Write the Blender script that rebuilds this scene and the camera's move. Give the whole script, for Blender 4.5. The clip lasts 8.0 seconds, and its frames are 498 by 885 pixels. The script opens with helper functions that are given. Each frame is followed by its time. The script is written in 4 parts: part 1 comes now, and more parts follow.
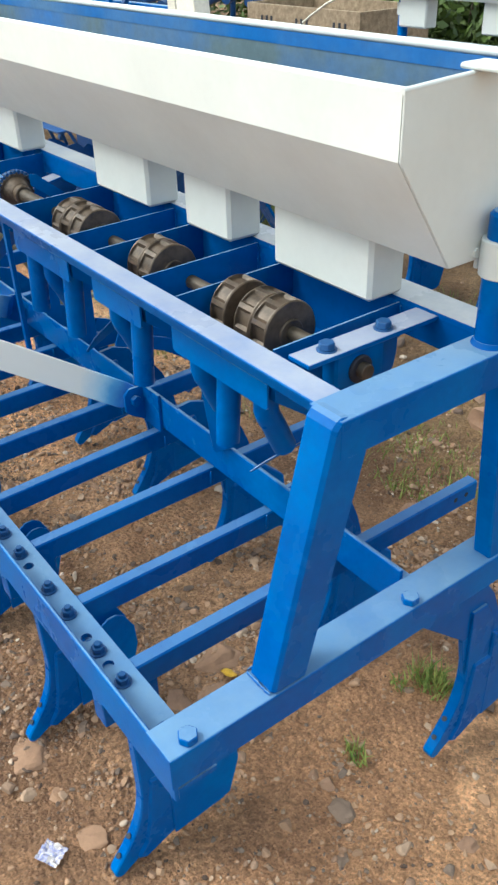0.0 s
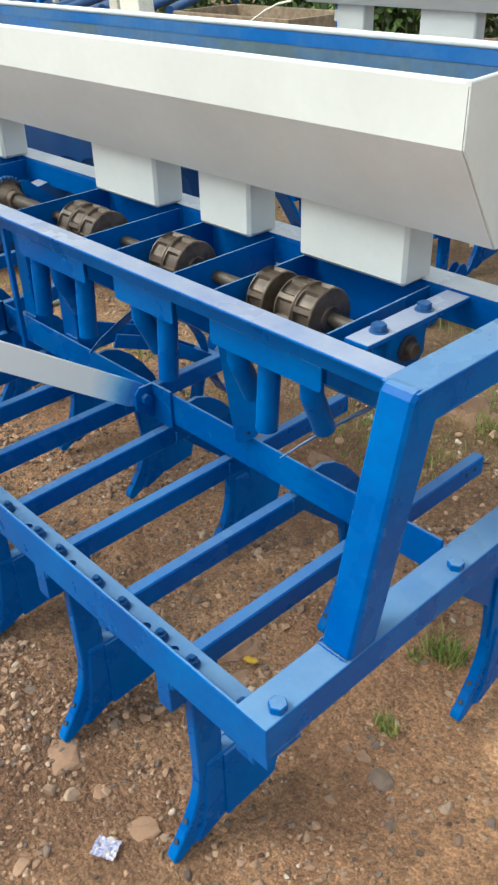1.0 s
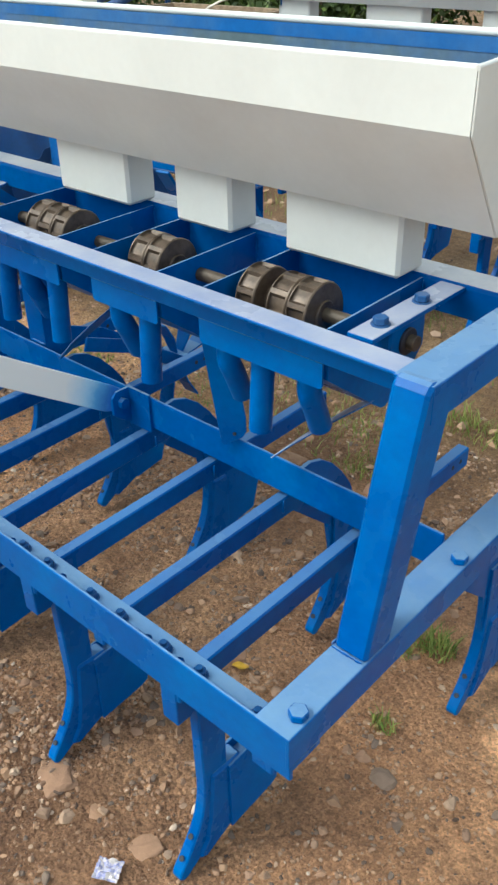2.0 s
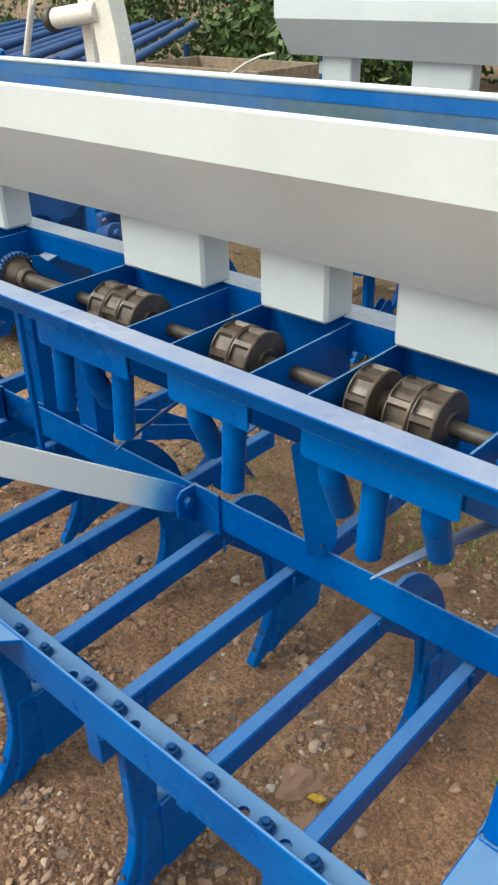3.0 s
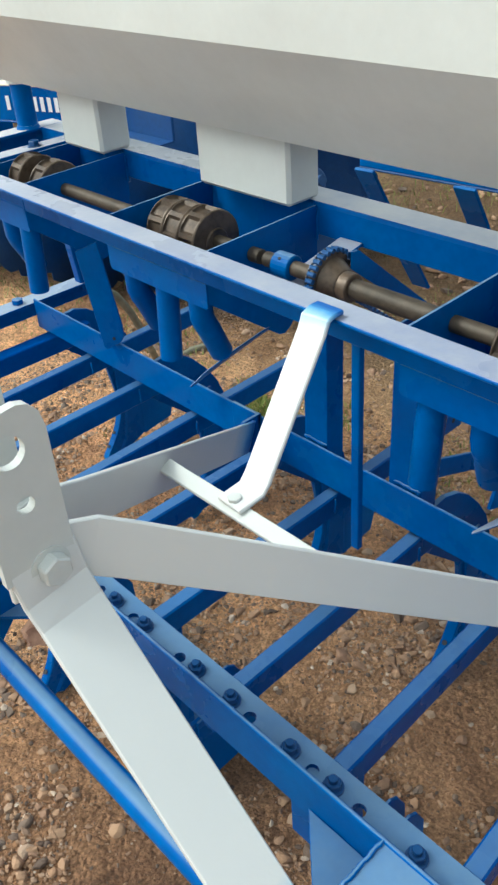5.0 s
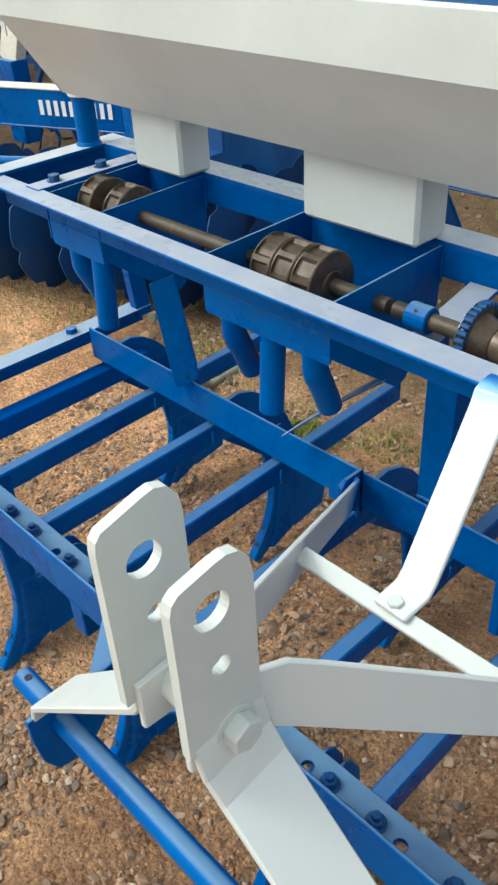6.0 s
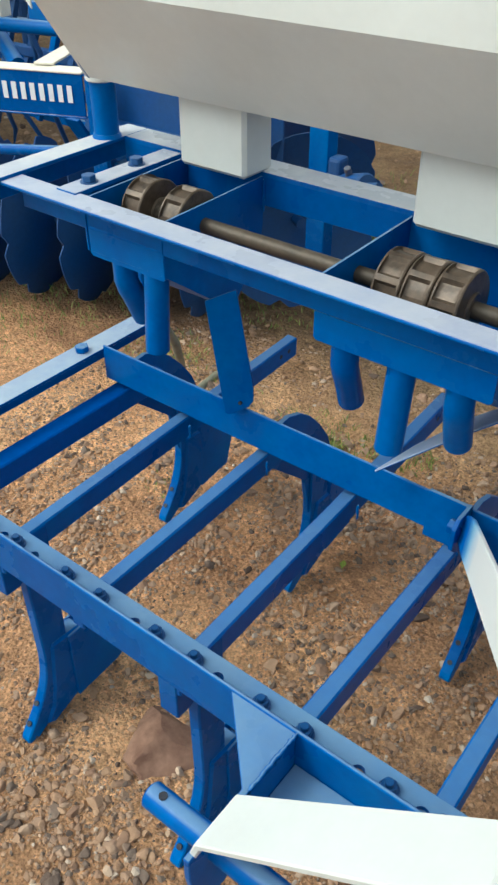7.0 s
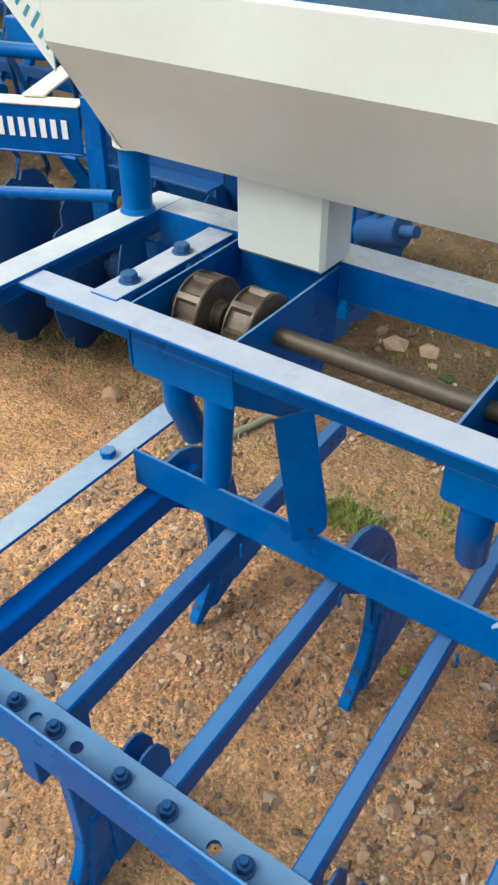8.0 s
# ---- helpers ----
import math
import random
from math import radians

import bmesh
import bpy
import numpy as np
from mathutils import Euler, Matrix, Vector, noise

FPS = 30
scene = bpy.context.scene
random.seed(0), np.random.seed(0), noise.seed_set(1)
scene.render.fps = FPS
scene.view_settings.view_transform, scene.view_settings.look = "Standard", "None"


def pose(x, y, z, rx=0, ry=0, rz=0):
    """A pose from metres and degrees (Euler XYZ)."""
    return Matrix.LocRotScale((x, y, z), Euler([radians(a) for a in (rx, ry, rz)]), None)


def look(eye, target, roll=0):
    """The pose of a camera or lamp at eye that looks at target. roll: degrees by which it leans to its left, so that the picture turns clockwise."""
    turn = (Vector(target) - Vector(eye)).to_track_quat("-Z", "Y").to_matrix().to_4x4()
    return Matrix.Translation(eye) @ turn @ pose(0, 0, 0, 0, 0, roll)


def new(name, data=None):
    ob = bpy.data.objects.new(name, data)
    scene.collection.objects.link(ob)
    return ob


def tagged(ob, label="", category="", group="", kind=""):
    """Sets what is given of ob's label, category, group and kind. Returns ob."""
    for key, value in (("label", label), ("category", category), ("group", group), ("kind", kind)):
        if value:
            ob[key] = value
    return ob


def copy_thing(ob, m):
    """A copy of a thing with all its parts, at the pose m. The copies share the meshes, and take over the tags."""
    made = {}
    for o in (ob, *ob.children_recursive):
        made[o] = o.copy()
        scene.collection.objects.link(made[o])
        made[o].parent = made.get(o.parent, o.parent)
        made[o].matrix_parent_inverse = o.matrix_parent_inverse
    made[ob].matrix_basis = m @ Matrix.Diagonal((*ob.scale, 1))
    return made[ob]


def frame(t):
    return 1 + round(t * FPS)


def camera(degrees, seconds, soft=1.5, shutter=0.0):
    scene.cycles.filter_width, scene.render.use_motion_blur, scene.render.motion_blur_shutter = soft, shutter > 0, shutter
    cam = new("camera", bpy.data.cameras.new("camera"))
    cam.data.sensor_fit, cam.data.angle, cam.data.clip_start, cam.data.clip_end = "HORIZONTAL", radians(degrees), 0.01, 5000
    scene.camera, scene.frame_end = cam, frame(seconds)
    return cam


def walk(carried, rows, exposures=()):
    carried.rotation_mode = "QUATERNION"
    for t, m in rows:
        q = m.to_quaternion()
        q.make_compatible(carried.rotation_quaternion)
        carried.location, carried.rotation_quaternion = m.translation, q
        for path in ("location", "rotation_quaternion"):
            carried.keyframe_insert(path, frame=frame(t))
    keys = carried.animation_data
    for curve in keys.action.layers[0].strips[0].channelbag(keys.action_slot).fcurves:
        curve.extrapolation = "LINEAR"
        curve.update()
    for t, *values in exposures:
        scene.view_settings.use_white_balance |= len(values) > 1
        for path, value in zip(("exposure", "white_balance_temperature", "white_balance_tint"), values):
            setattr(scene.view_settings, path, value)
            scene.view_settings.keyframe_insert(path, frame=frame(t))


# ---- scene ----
cam = camera(33.5, 8.0, soft=2.5)
PATH = [
    (0, (0.697, -0.383, 1.642), (-0.666, 0.606, 0.562), -1.8),
    (0.5, (0.635, -0.429, 1.653), (-0.731, 0.568, 0.585), -2.1),
    (1, (0.605, -0.601, 1.643), (-0.644, 0.54, 0.574), -1.6),
    (1.2, (0.604, -0.656, 1.641), (-0.604, 0.526, 0.571), -2.2),
    (2.3, (0.434, -0.626, 1.619), (-0.703, 0.644, 0.574), -1.4),
    (2.5, (0.376, -0.605, 1.635), (-0.777, 0.685, 0.63), -2.2),
    (3, (0.216, -0.569, 1.637), (-0.975, 0.698, 0.649), -1.4),
    (3.5, (-0.045, -0.547, 1.607), (-1.249, 0.676, 0.58), -0.7),
    (4, (-0.241, -0.587, 1.602), (-1.425, 0.614, 0.526), -1.1),
    (4.5, (-0.38, -0.583, 1.596), (-1.563, 0.583, 0.483), -1.9),
    (5, (-0.629, -0.492, 1.587), (-1.869, 0.588, 0.449), -4.2),
    (5.2, (-0.718, -0.465, 1.597), (-1.963, 0.598, 0.448), -4.3),
    (6.3, (-1.043, -0.561, 1.609), (-2.215, 0.57, 0.449), -2.2),
    (6.5, (-1.155, -0.597, 1.597), (-2.264, 0.596, 0.437), -0.4),
    (7, (-1.35, -0.593, 1.59), (-2.339, 0.665, 0.39), -0.1),
    (7.5, (-1.568, -0.476, 1.611), (-2.524, 0.788, 0.39), -0.6),
    (8, (-1.707, -0.406, 1.619), (-2.63, 0.885, 0.402), -0.2),
]
walk(cam, [(t, look(eye, target, roll)) for t, eye, target, roll in PATH],
     [(0.0, 0.80, 6200, 1), (0.5, 0.66, 6200, 1), (1.0, 0.63, 6250, 2), (3.0, 0.57, 6300, 2), (4.0, 0.72, 6300, 2), (4.5, 0.58, 6300, 2), (5.2, 0.33, 6250, 0), (6.5, 0.31, 6300, 0), (7.5, 0.36, 6250, 0), (8.0, 0.46, 6400, 1)])

# ---------------------------------------------------------------- world and sun
world = bpy.data.worlds.new("sky")
scene.world = world
world.use_nodes = True
wn, wl = world.node_tree.nodes, world.node_tree.links
sky = wn.new("ShaderNodeTexSky")
sky.sky_type = "NISHITA"
sky.sun_disc = False
sky.sun_elevation, sky.sun_rotation = radians(50), radians(223)
sky.air_density, sky.dust_density, sky.ozone_density = 1.0, 8.0, 1.0
wn["Background"].inputs[1].default_value = 0.15
haze = wn.new("ShaderNodeHueSaturation")
haze.inputs["Saturation"].default_value, haze.inputs["Value"].default_value = 0.40, 1.45
wl.new(sky.outputs[0], haze.inputs["Color"])
cloud = wn.new("ShaderNodeMix")
cloud.data_type = "RGBA"
cloud.inputs[0].default_value = 0.55
cloud.inputs[7].default_value = (5.9, 6.2, 6.5, 1)
wl.new(haze.outputs[0], cloud.inputs[6])
wl.new(cloud.outputs[2], wn["Background"].inputs[0])
sun = new("sun", bpy.data.lights.new("sun", "SUN"))
sun.data.energy, sun.data.angle, sun.data.color = 0.95, radians(13), (1.0, 0.96, 0.91)
sun.matrix_world = look((-1.9, -0.35, 1.8), (-1.2, 0.4, 0.55))


# ---------------------------------------------------------------- materials
def material(name, rough=0.5, metal=0.0):
    m = bpy.data.materials.new(name)
    m.use_nodes = True
    b = m.node_tree.nodes["Principled BSDF"]
    b.inputs["Roughness"].default_value, b.inputs["Metallic"].default_value = rough, metal
    return m, m.node_tree.nodes, m.node_tree.links, b


def noise_node(n, l, scale, detail=4, rough=0.6, coords="Object"):
    tc = n.new("ShaderNodeTexCoord")
    t = n.new("ShaderNodeTexNoise")
    t.inputs["Scale"].default_value, t.inputs["Detail"].default_value, t.inputs["Roughness"].default_value = scale, detail, rough
    l.new(tc.outputs[coords], t.inputs["Vector"])
    return t


def ramp(n, l, src, stops):
    r = n.new("ShaderNodeValToRGB")
    e = r.color_ramp.elements
    while len(e) < len(stops):
        e.new(0.5)
    for k, (p, c) in enumerate(stops):
        e[k].position, e[k].color = p, (*c, 1)
    l.new(src, r.inputs[0])
    return r


def mix(n, l, fac, a, b, mode="MIX"):
    m = n.new("ShaderNodeMix")
    m.data_type, m.blend_type = "RGBA", mode
    for s, v in ((m.inputs[0], fac), (m.inputs[6], a), (m.inputs[7], b)):
        if isinstance(v, (int, float)):
            s.default_value = v
        elif isinstance(v, tuple):
            s.default_value = (*v, 1)
        else:
            l.new(v, s)
    return m.outputs[2]


def bump(n, l, b, src, strength, distance=0.002):
    k = n.new("ShaderNodeBump")
    k.inputs["Strength"].default_value, k.inputs["Distance"].default_value = strength, distance
    l.new(src, k.inputs["Height"])
    l.new(k.outputs[0], b.inputs["Normal"])


def paint(name, base, dusty, rough=0.34, spec=0.5, dust=0.35, mottle=0.12, film_sheen=0.0, mist_sheen=(0.33, 0.45, 0.60), drift=None, slope=(0.80, 0.97), wavy=0.15):
    """Brushed or sprayed enamel with dust, thin patches and an orange-peel skin."""
    m, n, l, b = material(name, rough)
    big = noise_node(n, l, 3.5, 5, 0.6)
    fine = noise_node(n, l, 60, 4, 0.6)
    f = ramp(n, l, big.outputs[0], [(0.42, (0, 0, 0)), (0.72, (dust, dust, dust))])
    c = mix(n, l, f.outputs[0], base, dusty)
    g = ramp(n, l, fine.outputs[0], [(0.3, (1 - mottle,) * 3), (0.7, (1 + mottle / 2,) * 3)])
    c = mix(n, l, 1.0, c, g.outputs[0], "MULTIPLY")
    # upward faces paled: overspray, plus the sky's sheen put into the colour
    if film_sheen:
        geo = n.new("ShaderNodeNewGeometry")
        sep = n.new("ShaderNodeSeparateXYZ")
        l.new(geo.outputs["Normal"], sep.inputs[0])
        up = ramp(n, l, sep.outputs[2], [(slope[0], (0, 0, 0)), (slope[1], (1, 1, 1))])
        patch = ramp(n, l, noise_node(n, l, 6, 5, 0.7).outputs[0], [(0.30, (film_sheen * 0.66,) * 3), (0.66, (film_sheen,) * 3)])
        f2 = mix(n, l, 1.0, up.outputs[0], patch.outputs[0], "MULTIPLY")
        tone = mist_sheen
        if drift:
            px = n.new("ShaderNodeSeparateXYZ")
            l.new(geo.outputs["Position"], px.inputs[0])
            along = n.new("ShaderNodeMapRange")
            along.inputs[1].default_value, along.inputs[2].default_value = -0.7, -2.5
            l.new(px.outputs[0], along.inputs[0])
            tone = mix(n, l, along.outputs[0], mist_sheen, drift)
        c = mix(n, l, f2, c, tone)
    l.new(c, b.inputs["Base Color"])
    r = ramp(n, l, big.outputs[0], [(0.3, (rough - 0.07,) * 3), (0.75, (rough + 0.16,) * 3)])
    l.new(r.outputs[0], b.inputs["Roughness"])
    b.inputs["Specular IOR Level"].default_value = spec
    bump(n, l, b, noise_node(n, l, 220, 3, 0.5).outputs[0], 0.12, 0.001)
    dents = n.new("ShaderNodeBump")
    dents.inputs["Strength"].default_value, dents.inputs["Distance"].default_value = wavy, 0.03
    l.new(noise_node(n, l, 4.0, 2, 0.4).outputs[0], dents.inputs["Height"])
    l.new(dents.outputs[0], n["Bump"].inputs["Normal"])
    return m


# STRIPBLUE's pale upper side is reflected sky put into the colour
STRIPBLUE = paint("blue strip with pale sky sheen painted on its upper side", (0.0, 0.074, 0.305), (0.0, 0.150, 0.46), 0.26, 0.10, 0.5, 0.12, 0.9, (0.36, 0.42, 0.50), None, (0.15, 0.45))
NUTBLUE = paint("dark blue bolt paint", (0.0, 0.060, 0.205), (0.10, 0.17, 0.30), 0.3, 0.3, 0.6, 0.15)
PLAINBLUE = paint("plain blue enamel", (0.0, 0.075, 0.34), (0.0, 0.09, 0.38), 0.3, 0.09, 0.5, 0.12)
# BLUE tops: thin dust, and sky reflection put into the colour
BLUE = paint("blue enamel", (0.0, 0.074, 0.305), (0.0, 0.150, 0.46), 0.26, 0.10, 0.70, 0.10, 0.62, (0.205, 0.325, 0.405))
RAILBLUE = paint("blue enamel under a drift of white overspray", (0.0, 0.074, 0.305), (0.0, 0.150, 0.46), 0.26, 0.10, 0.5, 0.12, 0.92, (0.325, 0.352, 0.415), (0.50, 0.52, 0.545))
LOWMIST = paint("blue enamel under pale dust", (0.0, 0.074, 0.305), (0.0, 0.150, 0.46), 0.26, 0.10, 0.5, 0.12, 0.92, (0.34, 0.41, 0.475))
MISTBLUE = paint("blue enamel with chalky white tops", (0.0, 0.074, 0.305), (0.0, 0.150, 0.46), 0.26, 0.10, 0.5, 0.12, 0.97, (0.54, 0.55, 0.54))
# BARBLUE tops: reflected sky put into the colour
BARBLUE = paint("blue enamel with sky sheen painted on its tops", (0.0, 0.070, 0.300), (0.0, 0.140, 0.44), 0.28, 0.10, 0.6, 0.12, 0.52, (0.130, 0.235, 0.345))
OLDBLUE = paint("dusty blue enamel", (0.0, 0.052, 0.20), (0.03, 0.08, 0.17), 0.5, 0.4, 0.6)
WHITE = paint("white enamel", (0.580, 0.612, 0.594), (0.526, 0.552, 0.532), 0.38, 0.4, 0.7, 0.02, wavy=0.45)
CREAM = paint("cream enamel", (0.72, 0.68, 0.58), (0.6, 0.55, 0.45), 0.45, 0.4, 0.6)


def faded(name):
    """White flat bar whose lower end runs out into sprayed blue, by its own length."""
    m, n, l, b = material(name, 0.38)
    tc = n.new("ShaderNodeTexCoord")
    sep = n.new("ShaderNodeSeparateXYZ")
    l.new(tc.outputs["UV"], sep.inputs[0])
    ns = noise_node(n, l, 18, 3, 0.6)
    add = n.new("ShaderNodeMath")
    add.operation = "MULTIPLY_ADD"
    l.new(ns.outputs[0], add.inputs[0])
    add.inputs[1].default_value = 0.05
    l.new(sep.outputs[0], add.inputs[2])
    r = ramp(n, l, add.outputs[0], [(0.09, (0, 0, 0)), (0.18, (1, 1, 1))])
    w = mix(n, l, noise_node(n, l, 4, 4).outputs[0], (0.665, 0.69, 0.68), (0.60, 0.628, 0.62))
    r2 = ramp(n, l, add.outputs[0], [(0.05, (0, 0, 0)), (0.12, (1, 1, 1))])
    c = mix(n, l, r.outputs[0], mix(n, l, r2.outputs[0], (0.0, 0.10, 0.40), (0.13, 0.42, 0.66)), w)
    l.new(c, b.inputs["Base Color"])
    bump(n, l, b, noise_node(n, l, 200, 3).outputs[0], 0.12, 0.001)
    return m


FADED = faded("white enamel running into blue")


def iron(name, base, light, rough, metal):
    m, n, l, b = material(name, rough, metal)
    k = noise_node(n, l, 24, 6, 0.65)
    c = ramp(n, l, k.outputs[0], [(0.35, base), (0.68, light)])
    l.new(c.outputs[0], b.inputs["Base Color"])
    bump(n, l, b, noise_node(n, l, 260, 4).outputs[0], 0.35, 0.001)
    return m


CAST = iron("brown cast metal", (0.045, 0.033, 0.024), (0.170, 0.124, 0.086), 0.42, 0.30)
STEEL = iron("browned steel shaft", (0.042, 0.034, 0.024), (0.098, 0.077, 0.055), 0.55, 0.25)
GREY = paint("bare grey sheet with blue overspray", (0.10, 0.15, 0.17), (0.02, 0.14, 0.42), 0.45, 0.4, 0.9, 0.15)
DARKHOLE = iron("bolt hole shadow steel", (0.01, 0.012, 0.02), (0.02, 0.025, 0.04), 0.7, 0.0)
TAN = iron("dusty tan sheet", (0.17, 0.12, 0.075), (0.33, 0.25, 0.165), 0.75, 0.05)
RUST = iron("rusty brown sheet", (0.14, 0.085, 0.05), (0.30, 0.20, 0.13), 0.7, 0.1)
CHAIN = iron("oily chain steel", (0.05, 0.06, 0.08), (0.22, 0.24, 0.28), 0.35, 0.7)


def soil():
    m, n, l, b = material("dry reddish soil", 0.95)
    big = noise_node(n, l, 1.1, 5, 0.6)
    mid = noise_node(n, l, 9, 6, 0.65)
    fine = noise_node(n, l, 90, 5, 0.7)
    a = ramp(n, l, big.outputs[0], [(0.33, (0.225, 0.122, 0.068)), (0.5, (0.355, 0.210, 0.118)), (0.66, (0.475, 0.305, 0.180))])
    g = ramp(n, l, mid.outputs[0], [(0.30, (0.66, 0.63, 0.61)), (0.68, (1.14, 1.13, 1.12))])
    c = mix(n, l, 1.0, a.outputs[0], g.outputs[0], "MULTIPLY")
    h = ramp(n, l, fine.outputs[0], [(0.35, (0.84, 0.83, 0.82)), (0.65, (1.10, 1.10, 1.10))])
    c = mix(n, l, 1.0, c, h.outputs[0], "MULTIPLY")
    tc = n.new("ShaderNodeTexCoord")
    warp = n.new("ShaderNodeVectorMath")
    warp.operation = "MULTIPLY_ADD"
    l.new(mid.outputs["Color"], warp.inputs[0])
    warp.inputs[1].default_value = (0.012, 0.012, 0.012)
    l.new(tc.outputs["Object"], warp.inputs[2])
    cell = n.new("ShaderNodeTexVoronoi")
    cell.inputs["Scale"].default_value = 75
    l.new(warp.outputs[0], cell.inputs["Vector"])
    grit = ramp(n, l, cell.outputs["Color"], [(0.15, (0.62, 0.59, 0.57)), (0.5, (1.0, 0.98, 0.96)), (0.85, (1.26, 1.24, 1.22))])
    where = ramp(n, l, noise_node(n, l, 2.3, 5, 0.65).outputs[0], [(0.40, (0.08, 0.08, 0.08)), (0.60, (0.75, 0.75, 0.75))])
    c = mix(n, l, where.outputs[0], c, mix(n, l, 1.0, c, grit.outputs[0], "MULTIPLY"))
    sand = n.new("ShaderNodeTexVoronoi")
    sand.inputs["Scale"].default_value = 210
    l.new(warp.outputs[0], sand.inputs["Vector"])
    c = mix(n, l, 1.0, c, ramp(n, l, sand.outputs["Color"], [(0.2, (0.74, 0.73, 0.72)), (0.8, (1.22, 1.22, 1.21))]).outputs[0], "MULTIPLY")
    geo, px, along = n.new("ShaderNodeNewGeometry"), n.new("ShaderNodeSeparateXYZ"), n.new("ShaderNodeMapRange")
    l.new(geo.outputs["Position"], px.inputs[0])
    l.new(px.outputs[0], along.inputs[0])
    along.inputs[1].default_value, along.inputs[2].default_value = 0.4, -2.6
    # soil tones along x, with sunlight at the left end painted in
    tone_and_light = ramp(n, l, along.outputs[0], [(0.0, (1.62, 1.55, 1.47)), (0.14, (1.32, 1.26, 1.20)), (0.30, (0.84, 0.79, 0.76)), (0.60, (0.90, 0.86, 0.835)), (0.80, (1.58, 1.49, 1.36)), (0.95, (1.72, 1.62, 1.48))]).outputs[0]
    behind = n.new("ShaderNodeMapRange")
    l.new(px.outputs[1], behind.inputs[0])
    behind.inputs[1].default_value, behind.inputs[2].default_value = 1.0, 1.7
    # lighter under the frame: makes up for its shade, in the colour
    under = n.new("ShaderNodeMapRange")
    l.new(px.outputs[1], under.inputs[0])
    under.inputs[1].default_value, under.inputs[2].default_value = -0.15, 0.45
    tone_and_light = mix(n, l, 1.0, tone_and_light, ramp(n, l, under.outputs[0], [(0.0, (0.98, 0.98, 0.98)), (1.0, (1.29, 1.29, 1.27))]).outputs[0], "MULTIPLY")
    tone_and_light = mix(n, l, behind.outputs[0], tone_and_light, (0.68, 0.71, 0.63))
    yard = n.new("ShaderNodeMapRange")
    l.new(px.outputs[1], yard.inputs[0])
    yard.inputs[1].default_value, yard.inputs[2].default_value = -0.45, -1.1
    tone_and_light = mix(n, l, yard.outputs[0], tone_and_light, (1.50, 1.43, 1.33))
    c = mix(n, l, 1.0, c, tone_and_light, "MULTIPLY")
    l.new(c, b.inputs["Base Color"])
    add = n.new("ShaderNodeMath")
    add.operation = "ADD"
    l.new(mid.outputs[0], add.inputs[0])
    l.new(fine.outputs[0], add.inputs[1])
    sub = n.new("ShaderNodeMath")
    sub.operation = "MULTIPLY_ADD"
    l.new(cell.outputs["Distance"], sub.inputs[0])
    sub.inputs[1].default_value = -0.5
    l.new(add.outputs[0], sub.inputs[2])
    clod = n.new("ShaderNodeMath")
    clod.operation = "MULTIPLY_ADD"
    l.new(noise_node(n, l, 34, 3, 0.55).outputs[0], clod.inputs[0])
    clod.inputs[1].default_value = 1.3
    l.new(sub.outputs[0], clod.inputs[2])
    bump(n, l, b, clod.outputs[0], 1.0, 0.026)
    return m


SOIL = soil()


def stone_mat(name, per_island):
    m, n, l, b = material(name, 0.9)
    if per_island:
        src = n.new("ShaderNodeNewGeometry").outputs["Random Per Island"]
    else:
        src = n.new("ShaderNodeObjectInfo").outputs["Random"]
    a = ramp(n, l, src, [(0.0, (0.095, 0.060, 0.043)), (0.16, (0.160, 0.118, 0.090)), (0.30, (0.310, 0.185, 0.108)), (0.50, (0.370, 0.232, 0.140)), (0.74, (0.240, 0.142, 0.090)), (0.94, (0.390, 0.270, 0.180)), (1.0, (0.52, 0.43, 0.34))])
    k = noise_node(n, l, 30, 5, 0.65)
    g = ramp(n, l, k.outputs[0], [(0.3, (0.8, 0.8, 0.8)), (0.7, (1.12, 1.12, 1.12))])
    l.new(mix(n, l, 1.0, a.outputs[0], g.outputs[0], "MULTIPLY"), b.inputs["Base Color"])
    bump(n, l, b, k.outputs[0], 0.6, 0.006)
    return m


GRAVEL = stone_mat("mixed gravel", True)
STONE = stone_mat("brown field stone", False)
STONE.node_tree.nodes["Color Ramp"].color_ramp.elements[0].color = (0.22, 0.13, 0.078, 1)
STONE.node_tree.nodes["Color Ramp"].color_ramp.elements[3].color = (0.27, 0.160, 0.098, 1)
STONE.node_tree.nodes["Color Ramp"].color_ramp.elements[6].color = (0.31, 0.205, 0.130, 1)


REDSTONE = iron("dull red-brown rock", (0.13, 0.065, 0.042), (0.26, 0.150, 0.100), 0.9, 0.0)


def leafy(name, a, c):
    m, n, l, b = material(name, 0.6)
    g = n.new("ShaderNodeNewGeometry")
    r = ramp(n, l, g.outputs["Random Per Island"], [(0.0, a), (1.0, c)])
    l.new(r.outputs[0], b.inputs["Base Color"])
    return m


GRASS = leafy("short grass", (0.09, 0.17, 0.025), (0.33, 0.36, 0.09))
LEAVES = leafy("green leaves", (0.018, 0.040, 0.008), (0.10, 0.16, 0.025))
BARK = iron("grey brown bark", (0.08, 0.06, 0.045), (0.17, 0.13, 0.10), 0.9, 0.0)
INSIDE = paint("thinly sprayed blue hopper inside", (0.01, 0.115, 0.36), (0.10, 0.19, 0.30), 0.4, 0.2, 0.8, 0.15)
LETTER = material("white stencil paint", 0.6)[0]
LETTER.node_tree.nodes["Principled BSDF"].inputs["Base Color"].default_value = (0.7, 0.74, 0.78, 1)
TEAL = material("teal stencil paint", 0.6)[0]
TEAL.node_tree.nodes["Principled BSDF"].inputs["Base Color"].default_value = (0.02, 0.22, 0.30, 1)


